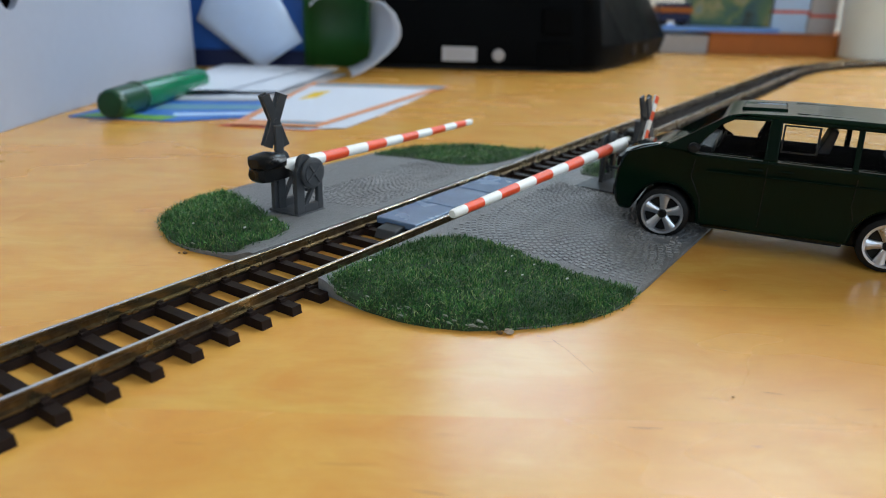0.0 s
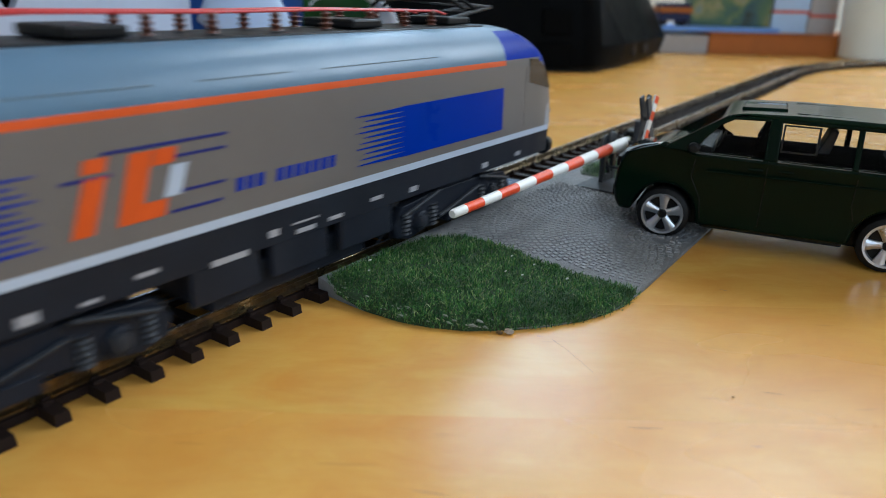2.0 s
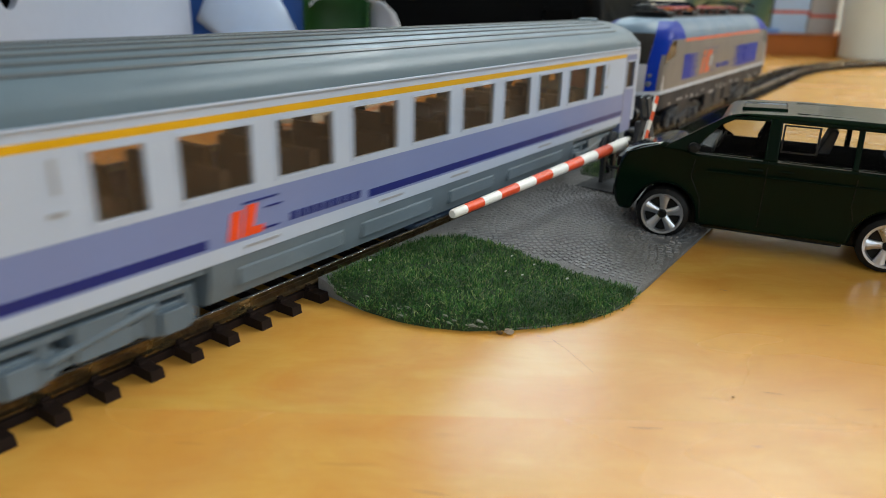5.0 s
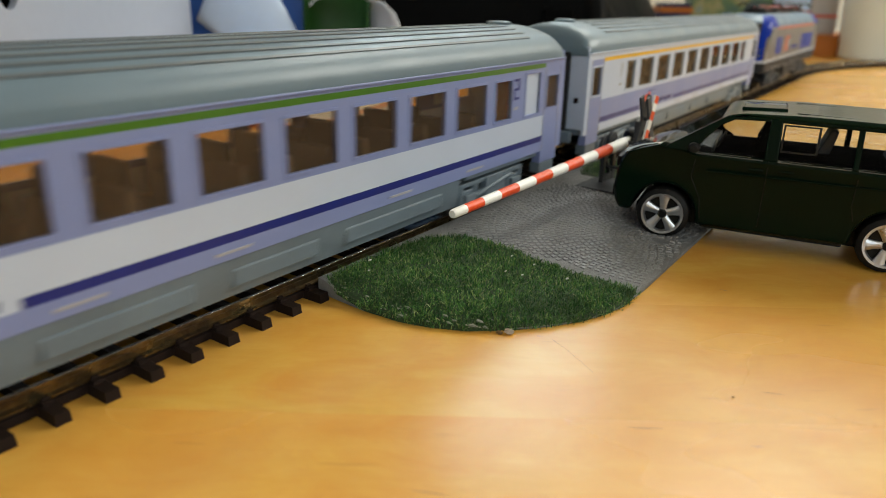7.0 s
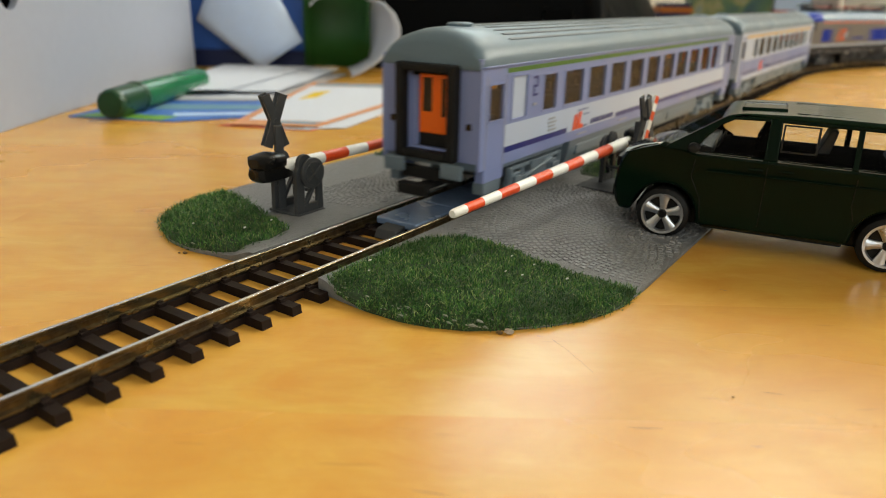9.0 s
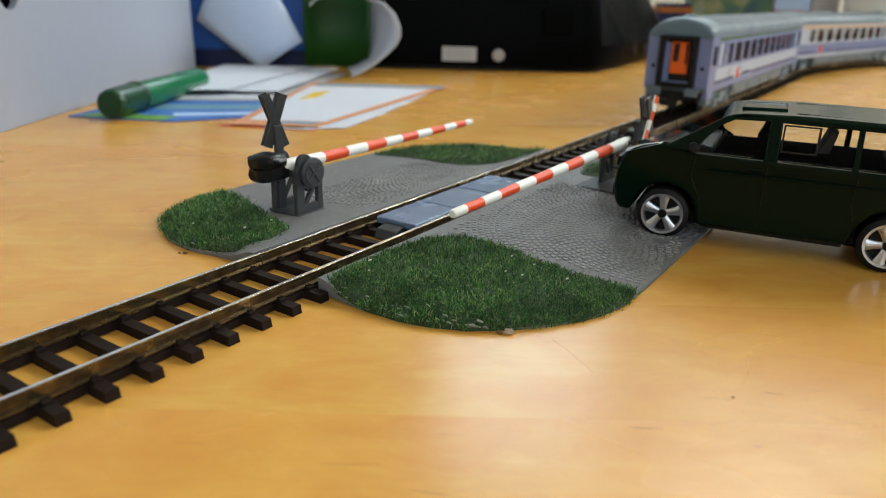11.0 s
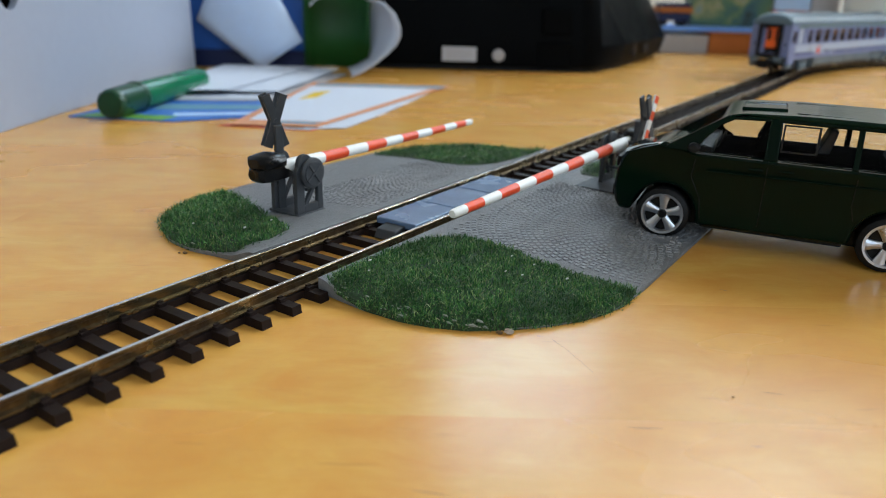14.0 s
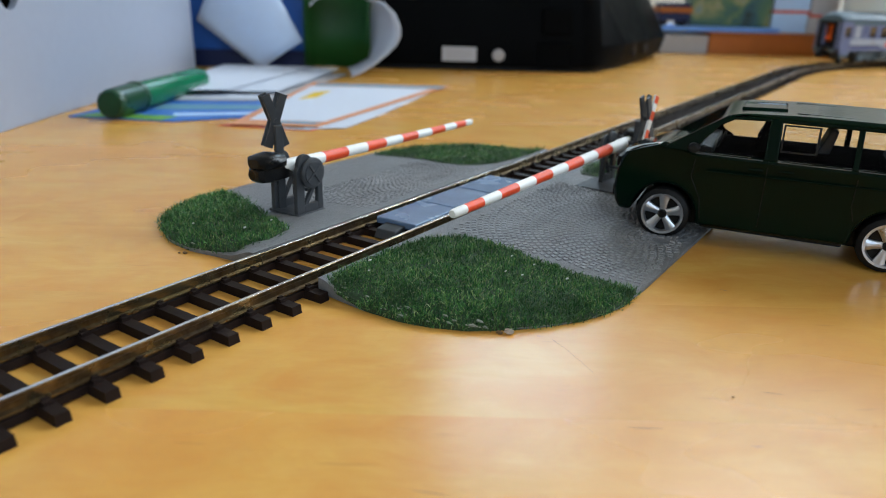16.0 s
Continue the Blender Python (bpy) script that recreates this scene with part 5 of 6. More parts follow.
    # pillars and frames above the waist, one set on each side
    for near in (True, False):
        y0, y1 = (0.0, 1.9) if near else (VAN_W - 1.9, VAN_W)
        for name, poly in (("front_pillar", [(-2.4, 24.6), (6.0, 24.3), (6.6, 26.2), (8.2, 29.0), (11.2, 33.0), (14.2, 35.1), (22.6, 35.4), (22.6, 36.5), (12.8, 36.2), (10.2, 34.4)]),
                           ("door_pillar", [(22.3, 24.2), (25.6, 24.2), (25.2, 36.2), (22.4, 36.2)]),
                           ("roof_frame", [(22.5, 35.3), (69.0, 34.9), (68.4, 36.0), (22.5, 36.5)]),
                           ("window_pillar", [(41.8, 24.2), (43.2, 24.2), (43.0, 35.6), (41.8, 35.6)]),
                           ("rear_pillar", [(60.5, 24.2), (70.2, 24.2), (69.2, 35.2), (60.2, 35.2)])):
            bm = bmesh.new()
            prism(bm, poly, "y", y0, y1)
            for vtx in bm.verts:
                k = max(0, vtx.co.z - 24) * 0.13
                vtx.co.y += k if near else -k
            part(name, bm, VANPAINT, body, smooth=0, bevel=0.35)
        for name, poly in (("front_window", [(5.8, 24.6), (22.4, 24.6), (22.5, 35.4), (14.0, 35.1), (11.0, 33.0), (8.0, 28.8)]), ("sliding_window", [(25.5, 24.6), (41.9, 24.6), (41.9, 35.4), (25.3, 35.4)]),
                           ("rear_window", [(43.1, 24.6), (60.4, 24.6), (60.2, 35.3), (43.0, 35.4)])):
            bm = bmesh.new()
            g0, g1 = (0.7, 1.1) if near else (VAN_W - 1.1, VAN_W - 0.7)
            prism(bm, poly, "y", g0, g1)
            for vtx in bm.verts:
                k = max(0, vtx.co.z - 24) * 0.13
                vtx.co.y += k if near else -k
            part(name, bm, VANGLASS, body, "clear plastic window", smooth=0)
        if not near:
            bm = bmesh.new()
            prism(bm, [(5.6, 24.4), (13.5, 24.4), (12.4, 25.4), (10.6, 26.6), (9.8, 28.4), (9.9, 30.2), (11.4, 33.2), (8.0, 29.0)], "y", g0 - 0.6, g1 - 0.5)
            for vtx in bm.verts:
                vtx.co.y -= max(0, vtx.co.z - 24) * 0.13
            part("quarter_trim", bm, DULLBLACK, body, "rounded black trim in the window corner", smooth=0)
        # thin sliding-window frame bars and lower sill
        bm = bmesh.new()
        ya = 0.45 if near else VAN_W - 0.95
        for x0, x1, z0, z1 in ((25.6, 33.8, 34.5, 34.9), (25.6, 33.8, 27.0, 27.4), (33.4, 33.9, 27.0, 34.9), (25.6, 26.0, 27.0, 34.9)):
            box(bm, x0, x1, ya, ya + 0.5, z0, z1)
        for vtx in bm.verts:
            k = max(0, vtx.co.z - 24) * 0.13
            vtx.co.y += k if near else -k
        if near:
            part("slider_frame", bm, VANBLACK, body, smooth=0)
        else:
            bm.free()
        # grey rods that stand in for the highlights along the near window sills
        if near:
            for nm, pts in (("window_seal", [(5.9, 24.9), (6.3, 24.35), (7.4, 24.2), (22.2, 24.2)]), ("window_seal", [(25.7, 24.2), (41.7, 24.2)]), ("window_seal", [(43.3, 24.2), (60.2, 24.2)])):
                bm = bmesh.new()
                for (xa, za), (xb, zb) in zip(pts, pts[1:]):
                    rod(bm, (xa, 0.02, za), (xb, 0.02, zb), 0.14, n=6)
                part(nm, bm, SILLSHINE, body, "grey line in place of the highlight on the window sill")
        # seams, handles, mouldings
        ys = -0.04 if near else VAN_W + 0.04
        for name, pts in (("door_seam", [(23.6, 24.2), (23.6, 7.2)]), ("door_seam", [(6.6, 24.2), (6.0, 18.0), (8.8, 12.5), (9.6, 7.2)]), ("door_seam", [(43.6, 24.2), (43.4, 15.5), (44.4, 12.0)])):
            bm = bmesh.new()
            for (xa, za), (xb, zb) in zip(pts, pts[1:]):
                rod(bm, (xa, ys, za), (xb, ys, zb), 0.13, n=6)
            part(name, bm, VANBLACK, body)
        for x, z in ((19.2, 21.6), (26.2, 21.9)):
            bm = bmesh.new()
            rod(bm, (x, ys, z), (x + 3.4, ys, z + 0.1), 0.42, n=10)
            part("door_handle", bm, VANPAINT, body)
        bm = bmesh.new()
        rod(bm, (9.5, ys, 20.0), (69.5, ys, 20.6), 0.3, n=8)
        part("side_crease", bm, VANPAINT, body)
        bm = bmesh.new()
        rod(bm, (25.4, ys, 23.4), (66.0, ys, 23.4), 0.2, n=8)
        part("slider_rail", bm, VANPAINT, body)
        bm = bmesh.new()
        ym = -1.6 if near else VAN_W + 1.6
        turned(bm, (5.8, ym - 1.3, 26.2), (5.8, ym + 1.3, 26.2), [(0, 0.8), (0.2, 1.5), (0.8, 1.5), (1, 0.9)], 14)
        part("door_mirror", bm, VANBLACK, body, "black door mirror")
        # lamps
        bm = bmesh.new()
        s = 1 if near else -1
        yb = 1.0 if near else VAN_W - 1.0
        prism(bm, [(-11.9, 22.0), (-11.5, 23.1), (-7.0, 25.1), (-2.2, 26.35), (-2.8, 25.6), (-7.2, 24.0)], "y", yb - s * 0.45, yb + s * 0.75)
        for vtx in bm.verts:
            if vtx.co.x < -9:
                vtx.co.y += s * 1.5
            if not near:
                vtx.co.z -= 2.4
        lamp = part("headlight", bm, HEADLAMP, body, "clear silver headlamp", smooth=0, bevel=0.15)
        if near:
            bm = bmesh.new()
            rod(bm, (-10.6, yb + 0.9, 22.75), (-7.0, yb - 0.42, 24.55), 0.24, n=6)
            rod(bm, (-7.0, yb - 0.42, 24.55), (-3.4, yb - 0.42, 25.75), 0.20, n=6)
            part("lamp_divider", bm, VANBLACK, lamp, "dark bar across the headlamp")
        bm = bmesh.new()
        box(bm, 69.8, 71.6, min(yb, yb + s * 3), max(yb, yb + s * 3), 15, 23)
        part("tail_lamp", bm, TAILRED, body, "red tail lamp", smooth=0, bevel=0.4)
    bm = bmesh.new()
    box(bm, -14.9, -13.6, 8, VAN_W - 8, 16.6, 19.6)
    part("grille", bm, VANBLACK, body, smooth=0, bevel=0.4)
    bm = bmesh.new()
    box(bm, -15.0, -13.6, 7, VAN_W - 7, 8.4, 12.0)
    part("lower_grille", bm, VANBLACK, body, smooth=0, bevel=0.4)
    # windscreen and rear screen
    bm = bmesh.new()
    prism(bm, [(-1.8, 26.4), (-1.2, 26.2), (12.2, 35.0), (11.6, 35.2)], "y", 1.6, VAN_W - 1.6)
    lean(bm, 26, 0.10)
    part("windscreen", bm, VANGLASS, v, "clear windscreen", smooth=0)
    # black chassis, dashboard, seats
    bm = bmesh.new()
    box(bm, 9.5, 43.5, 2.2, VAN_W - 2.2, 4.3, 8)
    box(bm, -8, 68, 7.0, VAN_W - 7.0, 3.6, 8)
    part("chassis", bm, VANBLACK, v, smooth=0, bevel=0.5)
    bm = bmesh.new()
    prism(bm, [(3.5, 24.0), (7.5, 26.4), (10, 26.0), (10.5, 23.8)], "y", 2.4, VAN_W - 2.4)
    part("dashboard", bm, VANBLACK, v, smooth=0, bevel=0.4)
    bm = bmesh.new()
    box(bm, 8, 69, 2.2, VAN_W - 2.2, 22.5, 24.7)
    part("interior", bm, DULLBLACK, v, "black moulded interior", smooth=0, bevel=0.6)
    for x, y, mat in ((20.2, 4.2, DULLBLACK), (20.2, 20.0, DULLBLACK), (34.6, 9.0, SEATGREY), (50.0, 9.0, SEATGREY)):
        bm = bmesh.new()
        prism(bm, [(x - 0.6, 26.0), (x + 2.4, 26.0), (x + 3.4, 31.0), (x + 3.6, 33.0), (x + 2.4, 33.6), (x + 1.6, 33.0), (x + 1.0, 30.6)], "y", y, y + 9.2)
        part("seat", bm, mat, v, "dark seat back", smooth=0, bevel=0.5)
    bm = bmesh.new()
    for k in range(16):
        a, b = 2 * math.pi * k / 16, 2 * math.pi * (k + 1) / 16
        rod(bm, (11.4 + math.sin(a) * 0.9, 9.6 + 2.6 * math.cos(a), 27.4 + 2.4 * math.sin(a)), (11.4 + math.sin(b) * 0.9, 9.6 + 2.6 * math.cos(b), 27.4 + 2.4 * math.sin(b)), 0.35, n=6)
    rod(bm, (11.2, 7.2, 27.2), (11.2, 12.0, 27.2), 0.4, n=6)
    part("steering_wheel", bm, VANBLACK, v)
    # wheels
    for x in (0.0, 53.0):
        for near in (True, False):
            s = 1 if near else -1
            y = 0.4 if near else VAN_W - 0.4
            bm = bmesh.new()
            turned(bm, (x, y, 6.9), (x, y + s * 5.6, 6.9), [(0.30, 4.9), (0.12, 5.3), (0, 5.5), (0.03, 6.0), (0.12, 6.7), (0.25, 6.95), (0.85, 6.95), (1, 6.2), (1.0, 3.0)], 40, caps=False)
            tyre = part("wheel", bm, TYRE, v, "black tyre with a chrome five-spoke rim")
            bm = bmesh.new()
            turned(bm, (x, y + s * 1.3, 6.9), (x, y + s * 2.0, 6.9), [(0, 5.0), (1, 5.0)], 36)
            part("rim_back", bm, VANBLACK, tyre)
            bm = bmesh.new()
            n = 40
            rings = []
            for r, o in ((5.5, 0.25), (5.5, -0.15), (4.9, -0.05), (4.6, 0.9), (4.9, 1.3)):
                rings.append([(x + r * math.cos(2 * math.pi * i / n), y + s * o, 6.9 + r * math.sin(2 * math.pi * i / n)) for i in range(n)])
            loft(bm, rings, False)
            part("rim", bm, CHROME, tyre, "chrome rim ring")
            for k in range(5):
                a = 2 * math.pi * k / 5 + 0.3 + (0.4 if x > 1 else 0)
                bm = bmesh.new()
                ca, sa = math.cos(a), math.sin(a)
                prof = []
                for r, wd, o in ((1.0, 0.78, 0.45), (3.0, 1.02, 0.30), (4.8, 1.45, 0.15)):
                    prof.append([(x + r * ca - wd * q * sa, y + s * oo, 6.9 + r * sa + wd * q * ca) for q, oo in ((-1, o + 0.15), (-0.45, o - 0.2), (0.45, o - 0.2), (1, o + 0.15), (1, o + 1.0), (-1, o + 1.0))])
                loft(bm, prof)
                part("spoke", bm, CHROME, tyre, "chrome spoke")
            bm = bmesh.new()
            turned(bm, (x, y - s * 0.05, 6.9), (x, y + s * 1.0, 6.9), [(0, 0.9), (0.3, 1.25), (1, 1.3)], 18)
            part("hub_cap", bm, VANBLACK, tyre)
    # the cabin is low: everything above the waist
    done = set()
    for ob in v.children_recursive:
        if ob.data and ob.data.name not in done:
            done.add(ob.data.name)
            for q in ob.data.vertices:
                if q.co.z > 0.0244:
                    q.co.z = 0.0244 + (q.co.z - 0.0244) * 0.84
    return v


toy_van(mm(58.2, 82.9, 0.75, 0, 0.55, 9.6))


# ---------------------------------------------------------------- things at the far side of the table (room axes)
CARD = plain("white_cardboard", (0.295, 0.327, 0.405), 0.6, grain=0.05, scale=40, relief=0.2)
PAPER = plain("white_paper", (0.56, 0.60, 0.68), 0.7, grain=0.04, scale=60, relief=0.1)
PRINTERBLACK = plain("printer_black_plastic", (0.0022, 0.0025, 0.0029), 0.42, grain=0.25, scale=150, relief=0.3, spec=0.02)
LABELSILVER = plain("silver_label", (0.50, 0.52, 0.57), 0.4, grain=0.06, scale=200)
PENGREEN = plain("green_pen_plastic", (0.003, 0.130, 0.055), 0.25, grain=0.1, scale=200, relief=0.05)
PENCAP = plain("dark_green_cap_plastic", (0.004, 0.045, 0.018), 0.3, grain=0.15, scale=200, relief=0.05)
BINDERGREEN = plain("dark_green_cover", (0.010, 0.075, 0.014), 0.4, grain=0.2, scale=60, relief=0.1)
BINDERBLUE = plain("blue_folder_plastic", (0.020, 0.10, 0.38), 0.4, grain=0.2, scale=40, relief=0.1)
NAVYCARD = plain("navy_folder", (0.008, 0.016, 0.07), 0.45, grain=0.2, scale=40, relief=0.1)
ORANGEWOOD = plain("orange_brown_wood", (0.42, 0.125, 0.018), 0.5, grain=0.2, scale=25, relief=0.2)
GREYCARD = plain("grey_card", (0.42, 0.41, 0.42), 0.6, grain=0.12, scale=40, relief=0.2)
PALEBLUE = plain("pale_blue_plastic", (0.42, 0.60, 0.86), 0.4, grain=0.12, scale=60, relief=0.1)
SALMON = plain("orange_print", (0.62, 0.27, 0.13), 0.6, grain=0.08, scale=60, relief=0.0)
TEALPRINT = plain("teal_print", (0.12, 0.27, 0.36), 0.6, grain=0.1, scale=60, relief=0.0)
YELLOWPRINT = plain("yellow_print", (0.70, 0.47, 0.02), 0.6, grain=0.06, scale=60, relief=0.0)
BLUEPRINT = plain("blue_print", (0.04, 0.16, 0.50), 0.5, grain=0.2, scale=60, relief=0.0)
LEAFPRINT = plain("light_green_print", (0.14, 0.36, 0.05), 0.5, grain=0.2, scale=60, relief=0.0)
REDPRINT = plain("red_print", (0.60, 0.10, 0.06), 0.5, grain=0.1, scale=60, relief=0.0)


def picture_print():
    """Soft patches of green, teal and yellow, as on a printed lid."""
    m, nt, b = nodes_of("landscape_print")
    v = coords(nt)
    a = noise_tex(nt, v, 26, 3, 0.55, 0.6)
    c = ramp(nt, a, [(0.28, (0.008, 0.022, 0.016)), (0.42, (0.020, 0.085, 0.095)), (0.52, (0.060, 0.135, 0.060)), (0.63, (0.26, 0.25, 0.10)), (0.76, (0.07, 0.22, 0.30))])
    nt.links.new(c, b.inputs["Base Color"])
    b.inputs["Roughness"].default_value = 0.45
    return m


LANDSCAPE = picture_print()

# white carton, standing at the left; a round hole near its upper rim
carton = thing("carton", "large plain white cardboard carton with a round grip hole", "carton", ROOM @ mm(-158, 0, 0))
bm = bmesh.new()
hole_c, hole_r, n = (186.0, 58.0), 7.5, 28
front = [bm.verts.new((0, y, z)) for y, z in ((60, 0.2), (421, 0.2), (421, 190), (60, 190))]
back = [bm.verts.new((-3.2, y, z)) for y, z in ((60, 0.2), (421, 0.2), (421, 190), (60, 190))]
for ring, x in ((front, 0.0), (back, -3.2)):
    circ = [bm.verts.new((x, hole_c[0] + hole_r * math.cos(2 * math.pi * i / n), hole_c[1] + hole_r * math.sin(2 * math.pi * i / n))) for i in range(n)]
    # corners in turn: low near, low far, high far, high near
    quarter = n // 4
    start = {0: 5 * n // 8, 1: 7 * n // 8, 2: n // 8, 3: 3 * n // 8}
    for q in range(4):
        a, b_ = start[q], start[(q + 1) % 4]
        run = [(a + i) % n for i in range((b_ - a) % n + 1)]
        bm.faces.new([ring[q], ring[(q + 1) % 4]] + [circ[i] for i in reversed(run)])
    if x == 0.0:
        circ0 = circ
for i in range(n):
    bm.faces.new((circ0[i], circ0[(i + 1) % n], circ[(i + 1) % n], circ[i]))
for q in range(4):
    bm.faces.new((front[q], front[(q + 1) % 4], back[(q + 1) % 4], back[q]))
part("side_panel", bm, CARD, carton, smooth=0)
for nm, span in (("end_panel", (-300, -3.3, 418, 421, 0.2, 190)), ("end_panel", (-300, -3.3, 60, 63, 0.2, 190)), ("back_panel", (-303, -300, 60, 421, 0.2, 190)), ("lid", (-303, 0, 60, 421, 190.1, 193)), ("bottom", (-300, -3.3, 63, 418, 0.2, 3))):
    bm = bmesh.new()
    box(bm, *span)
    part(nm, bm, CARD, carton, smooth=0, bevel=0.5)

# printer
printer = thing("printer", "black desktop printer seen from behind, with a silver label", "printer", ROOM @ mm(0, 0, 0))
outline = [(-60, 492), (-52, 482), (150, 480), (160, 482), (170, 488), (196, 527), (240, 610), (278, 690), (280, 760), (-60, 760)]
bm = bmesh.new()
loft(bm, [[(x, y, 4) for x, y in outline], [(x, y, 7) for x, y in outline], [(x + (4 if x > 180 else 0), y, 22) for x, y in outline], [(x - (18 if x > 180 else 3 if x > 100 else 0), y + (6 if y < 600 else 0), 60) for x, y in outline], [(x - (30 if x > 180 else 8 if x > 100 else 0), y + (14 if y < 600 else 0), 120) for x, y in outline]])
body = part("body", bm, PRINTERBLACK, printer, smooth=25, bevel=1.5)
bm = bmesh.new()
loft(bm, [[(x * 0.98, y + 4, 0.2) for x, y in outline], [(x * 0.98, y + 4, 4.2) for x, y in outline]])
part("foot", bm, MATTBLACK, printer, smooth=0)
bm = bmesh.new()
box(bm, 33, 62, 479.4, 481.2, 7.6, 19.4)
label_ob = part("label", bm, LABELSILVER, body, "silver rating label", smooth=0)
for z, a, b_ in ((16.6, 36, 59), (14.4, 36, 57), (12.2, 36, 59), (10.2, 36, 52)):
    bm = bmesh.new()
    box(bm, a, b_, 479.2, 479.5, z - 0.45, z + 0.45)
    part("print_bar", bm, GREYCARD, label_ob, smooth=0)
bm = bmesh.new()
turned(bm, (81, 478.6, 13.2), (81, 482, 13.2), [(0, 2.6), (0.2, 5.2), (1, 5.2)], 20)
part("round_button", bm, GREYCARD, body, "round grey plug")
for span in ((114, 144, 479.3, 481.5, 3.5, 24.5), (117, 142, 478.8, 483, 31, 52)):
    bm = bmesh.new()
    box(bm, *span)
    part("socket_recess", bm, PRINTERBLACK, body, smooth=0, bevel=1.0)
for y, w in ((560, 8), (600, 22)):
    bm = bmesh.new()
    box(bm, -w / 2, w / 2, -1.2, 1.2, -7, 7)
    part("side_vent", bm, MATTBLACK if w < 10 else ROOFGEAR, body, smooth=0, bevel=0.6, m=mm(196 + (y - 527) * 0.53 + 2.0, y, 17, 0, 0, 62))


def sheet(name, label, pts, z, mat, thick=0.25, category="leaflet", group=""):
    """A flat sheet on the table from its corners in room axes."""
    t = thing(name, label, category, ROOM @ mm(0, 0, z), group)
    bm = bmesh.new()
    prism(bm, pts, "z", 0, thick)
    part("page", bm, mat, t, smooth=0)
    return t


def patch(t, name, pts, mat, z=0.27):
    bm = bmesh.new()
    prism(bm, pts, "z", z, z + 0.06)
    part(name, bm, mat, t, smooth=0)


leaf = sheet("leaflet", "white leaflet with an orange border and teal header", [(-66, 191), (-24, 190), (40, 360), (-56, 362)], 0.9, SALMON, 0.4)
patch(leaf, "text_field", [(-60, 204), (-23, 203), (26, 338), (-54, 340)], PAPER, 0.42)
patch(leaf, "header_band", [(-52, 343), (32, 341), (37, 354), (-52, 356)], TEALPRINT, 0.42)
patch(leaf, "footer_band", [(-46, 196), (-27, 195), (-24, 201), (-48, 202)], TEALPRINT, 0.42)
patch(leaf, "yellow_mark", [(-50, 275), (-41, 285), (-37, 318), (-46, 308)], YELLOWPRINT, 0.5)
under = sheet("leaflet", "white sheet under the orange-bordered leaflet", [(-30, 187), (-11, 192), (2, 232), (30, 340), (-40, 330)], 0.35, PAPER)
red_leaf = sheet("leaflet", "leaflet with red and dark printed edge", [(-72, 192), (-26, 184), (-20, 196), (-62, 206)], 0.05, REDPRINT)
patch(red_leaf, "dark_edge", [(-50, 188.5), (-27, 184.6), (-24, 190), (-48, 193)], GREYCARD)
blue_leaf = sheet("brochure", "glossy blue and green brochure lying on the table", [(-150, 206), (-96, 199), (-52, 222), (-66, 276), (-140, 262)], 0.05, BLUEPRINT, 0.6, "brochure")
patch(blue_leaf, "green_field", [(-146, 206), (-102, 200.5), (-98, 212), (-140, 218)], LEAFPRINT, 0.62)
patch(blue_leaf, "pale_field", [(-118, 232), (-62, 240), (-66, 256), (-120, 250)], TEALPRINT, 0.62)
patch(blue_leaf, "light_band", [(-100, 212), (-60, 224), (-62, 232), (-104, 222)], PALEBLUE, 0.62)
for k, pts in enumerate(([(-134, 272), (-92, 282), (-70, 425), (-138, 428)], [(-98, 286), (-66, 290), (-48, 430), (-84, 438)], [(-126, 268), (-72, 276), (-52, 420), (-120, 424)])):
    sheet("paper_sheet", "plain white sheet of paper in a loose stack", pts, 2.2 + (2 - k) * 1.4 if k < 2 else 1.2, PAPER, 0.5, "paper", "loose papers")
sheet("booklet", "thin grey booklet under the white papers", [(-124, 264), (-66, 270), (-40, 420), (-118, 424)], 0.75, GREYCARD, 0.45, "booklet")

# green marker pen
pen = thing("marker_pen", "thick green marker pen lying beside the carton", "pen", ROOM @ mm(-125.0, 201, 7.9, 0, 0, -3.6))
bm = bmesh.new()
turned(bm, (0, 25, 0), (0, 112, 0), [(0, 6.6), (0.02, 7.1), (0.9, 7.0), (0.97, 6.0), (1, 4.2)], 28)
part("barrel", bm, PENGREEN, pen, "glossy green barrel")
bm = bmesh.new()
turned(bm, (0, -3, 0), (0, 25.5, 0), [(0, 6.0), (0.04, 7.0), (0.15, 7.3), (0.9, 7.6), (1, 7.6)], 12)
part("cap", bm, PENCAP, pen, "dark green faceted cap")
bm = bmesh.new()
turned(bm, (0, 22.5, 0), (0, 25.8, 0), [(0, 7.7), (0.3, 8.0), (0.7, 8.0), (1, 7.6)], 28)
part("cap_ring", bm, PENCAP, pen, "raised dark green ring")


def curved_sheet(name, label, category, m, path, low, high, mat, inner=None, thick=0.5):
    """A bent sheet standing on the table: path is its plan line; low and high give its edges in height along it."""
    t = thing(name, label, category, m)
    for nm, off, mt in (("outer_page", 0.0, mat),) + ((("inner_page", thick * 1.6, inner),) if inner else ()):
        bm = bmesh.new()
        rings = []
        for i, (x, y) in enumerate(path):
            xa, ya = path[max(0, i - 1)]
            xb, yb = path[min(len(path) - 1, i + 1)]
            ln = math.hypot(xb - xa, yb - ya)
            nx, ny = -(yb - ya) / ln, (xb - xa) / ln
            x, y = x + nx * off, y + ny * off
            k = i / (len(path) - 1)
            z0, z1 = low(k), high(k)
            rings.append([(x, y, z0), (x + nx * thick, y + ny * thick, z0), (x + nx * thick, y + ny * thick, z1), (x, y, z1)])
        loft(bm, rings)
        part(nm, bm, mt, t, smooth=40)
    return t


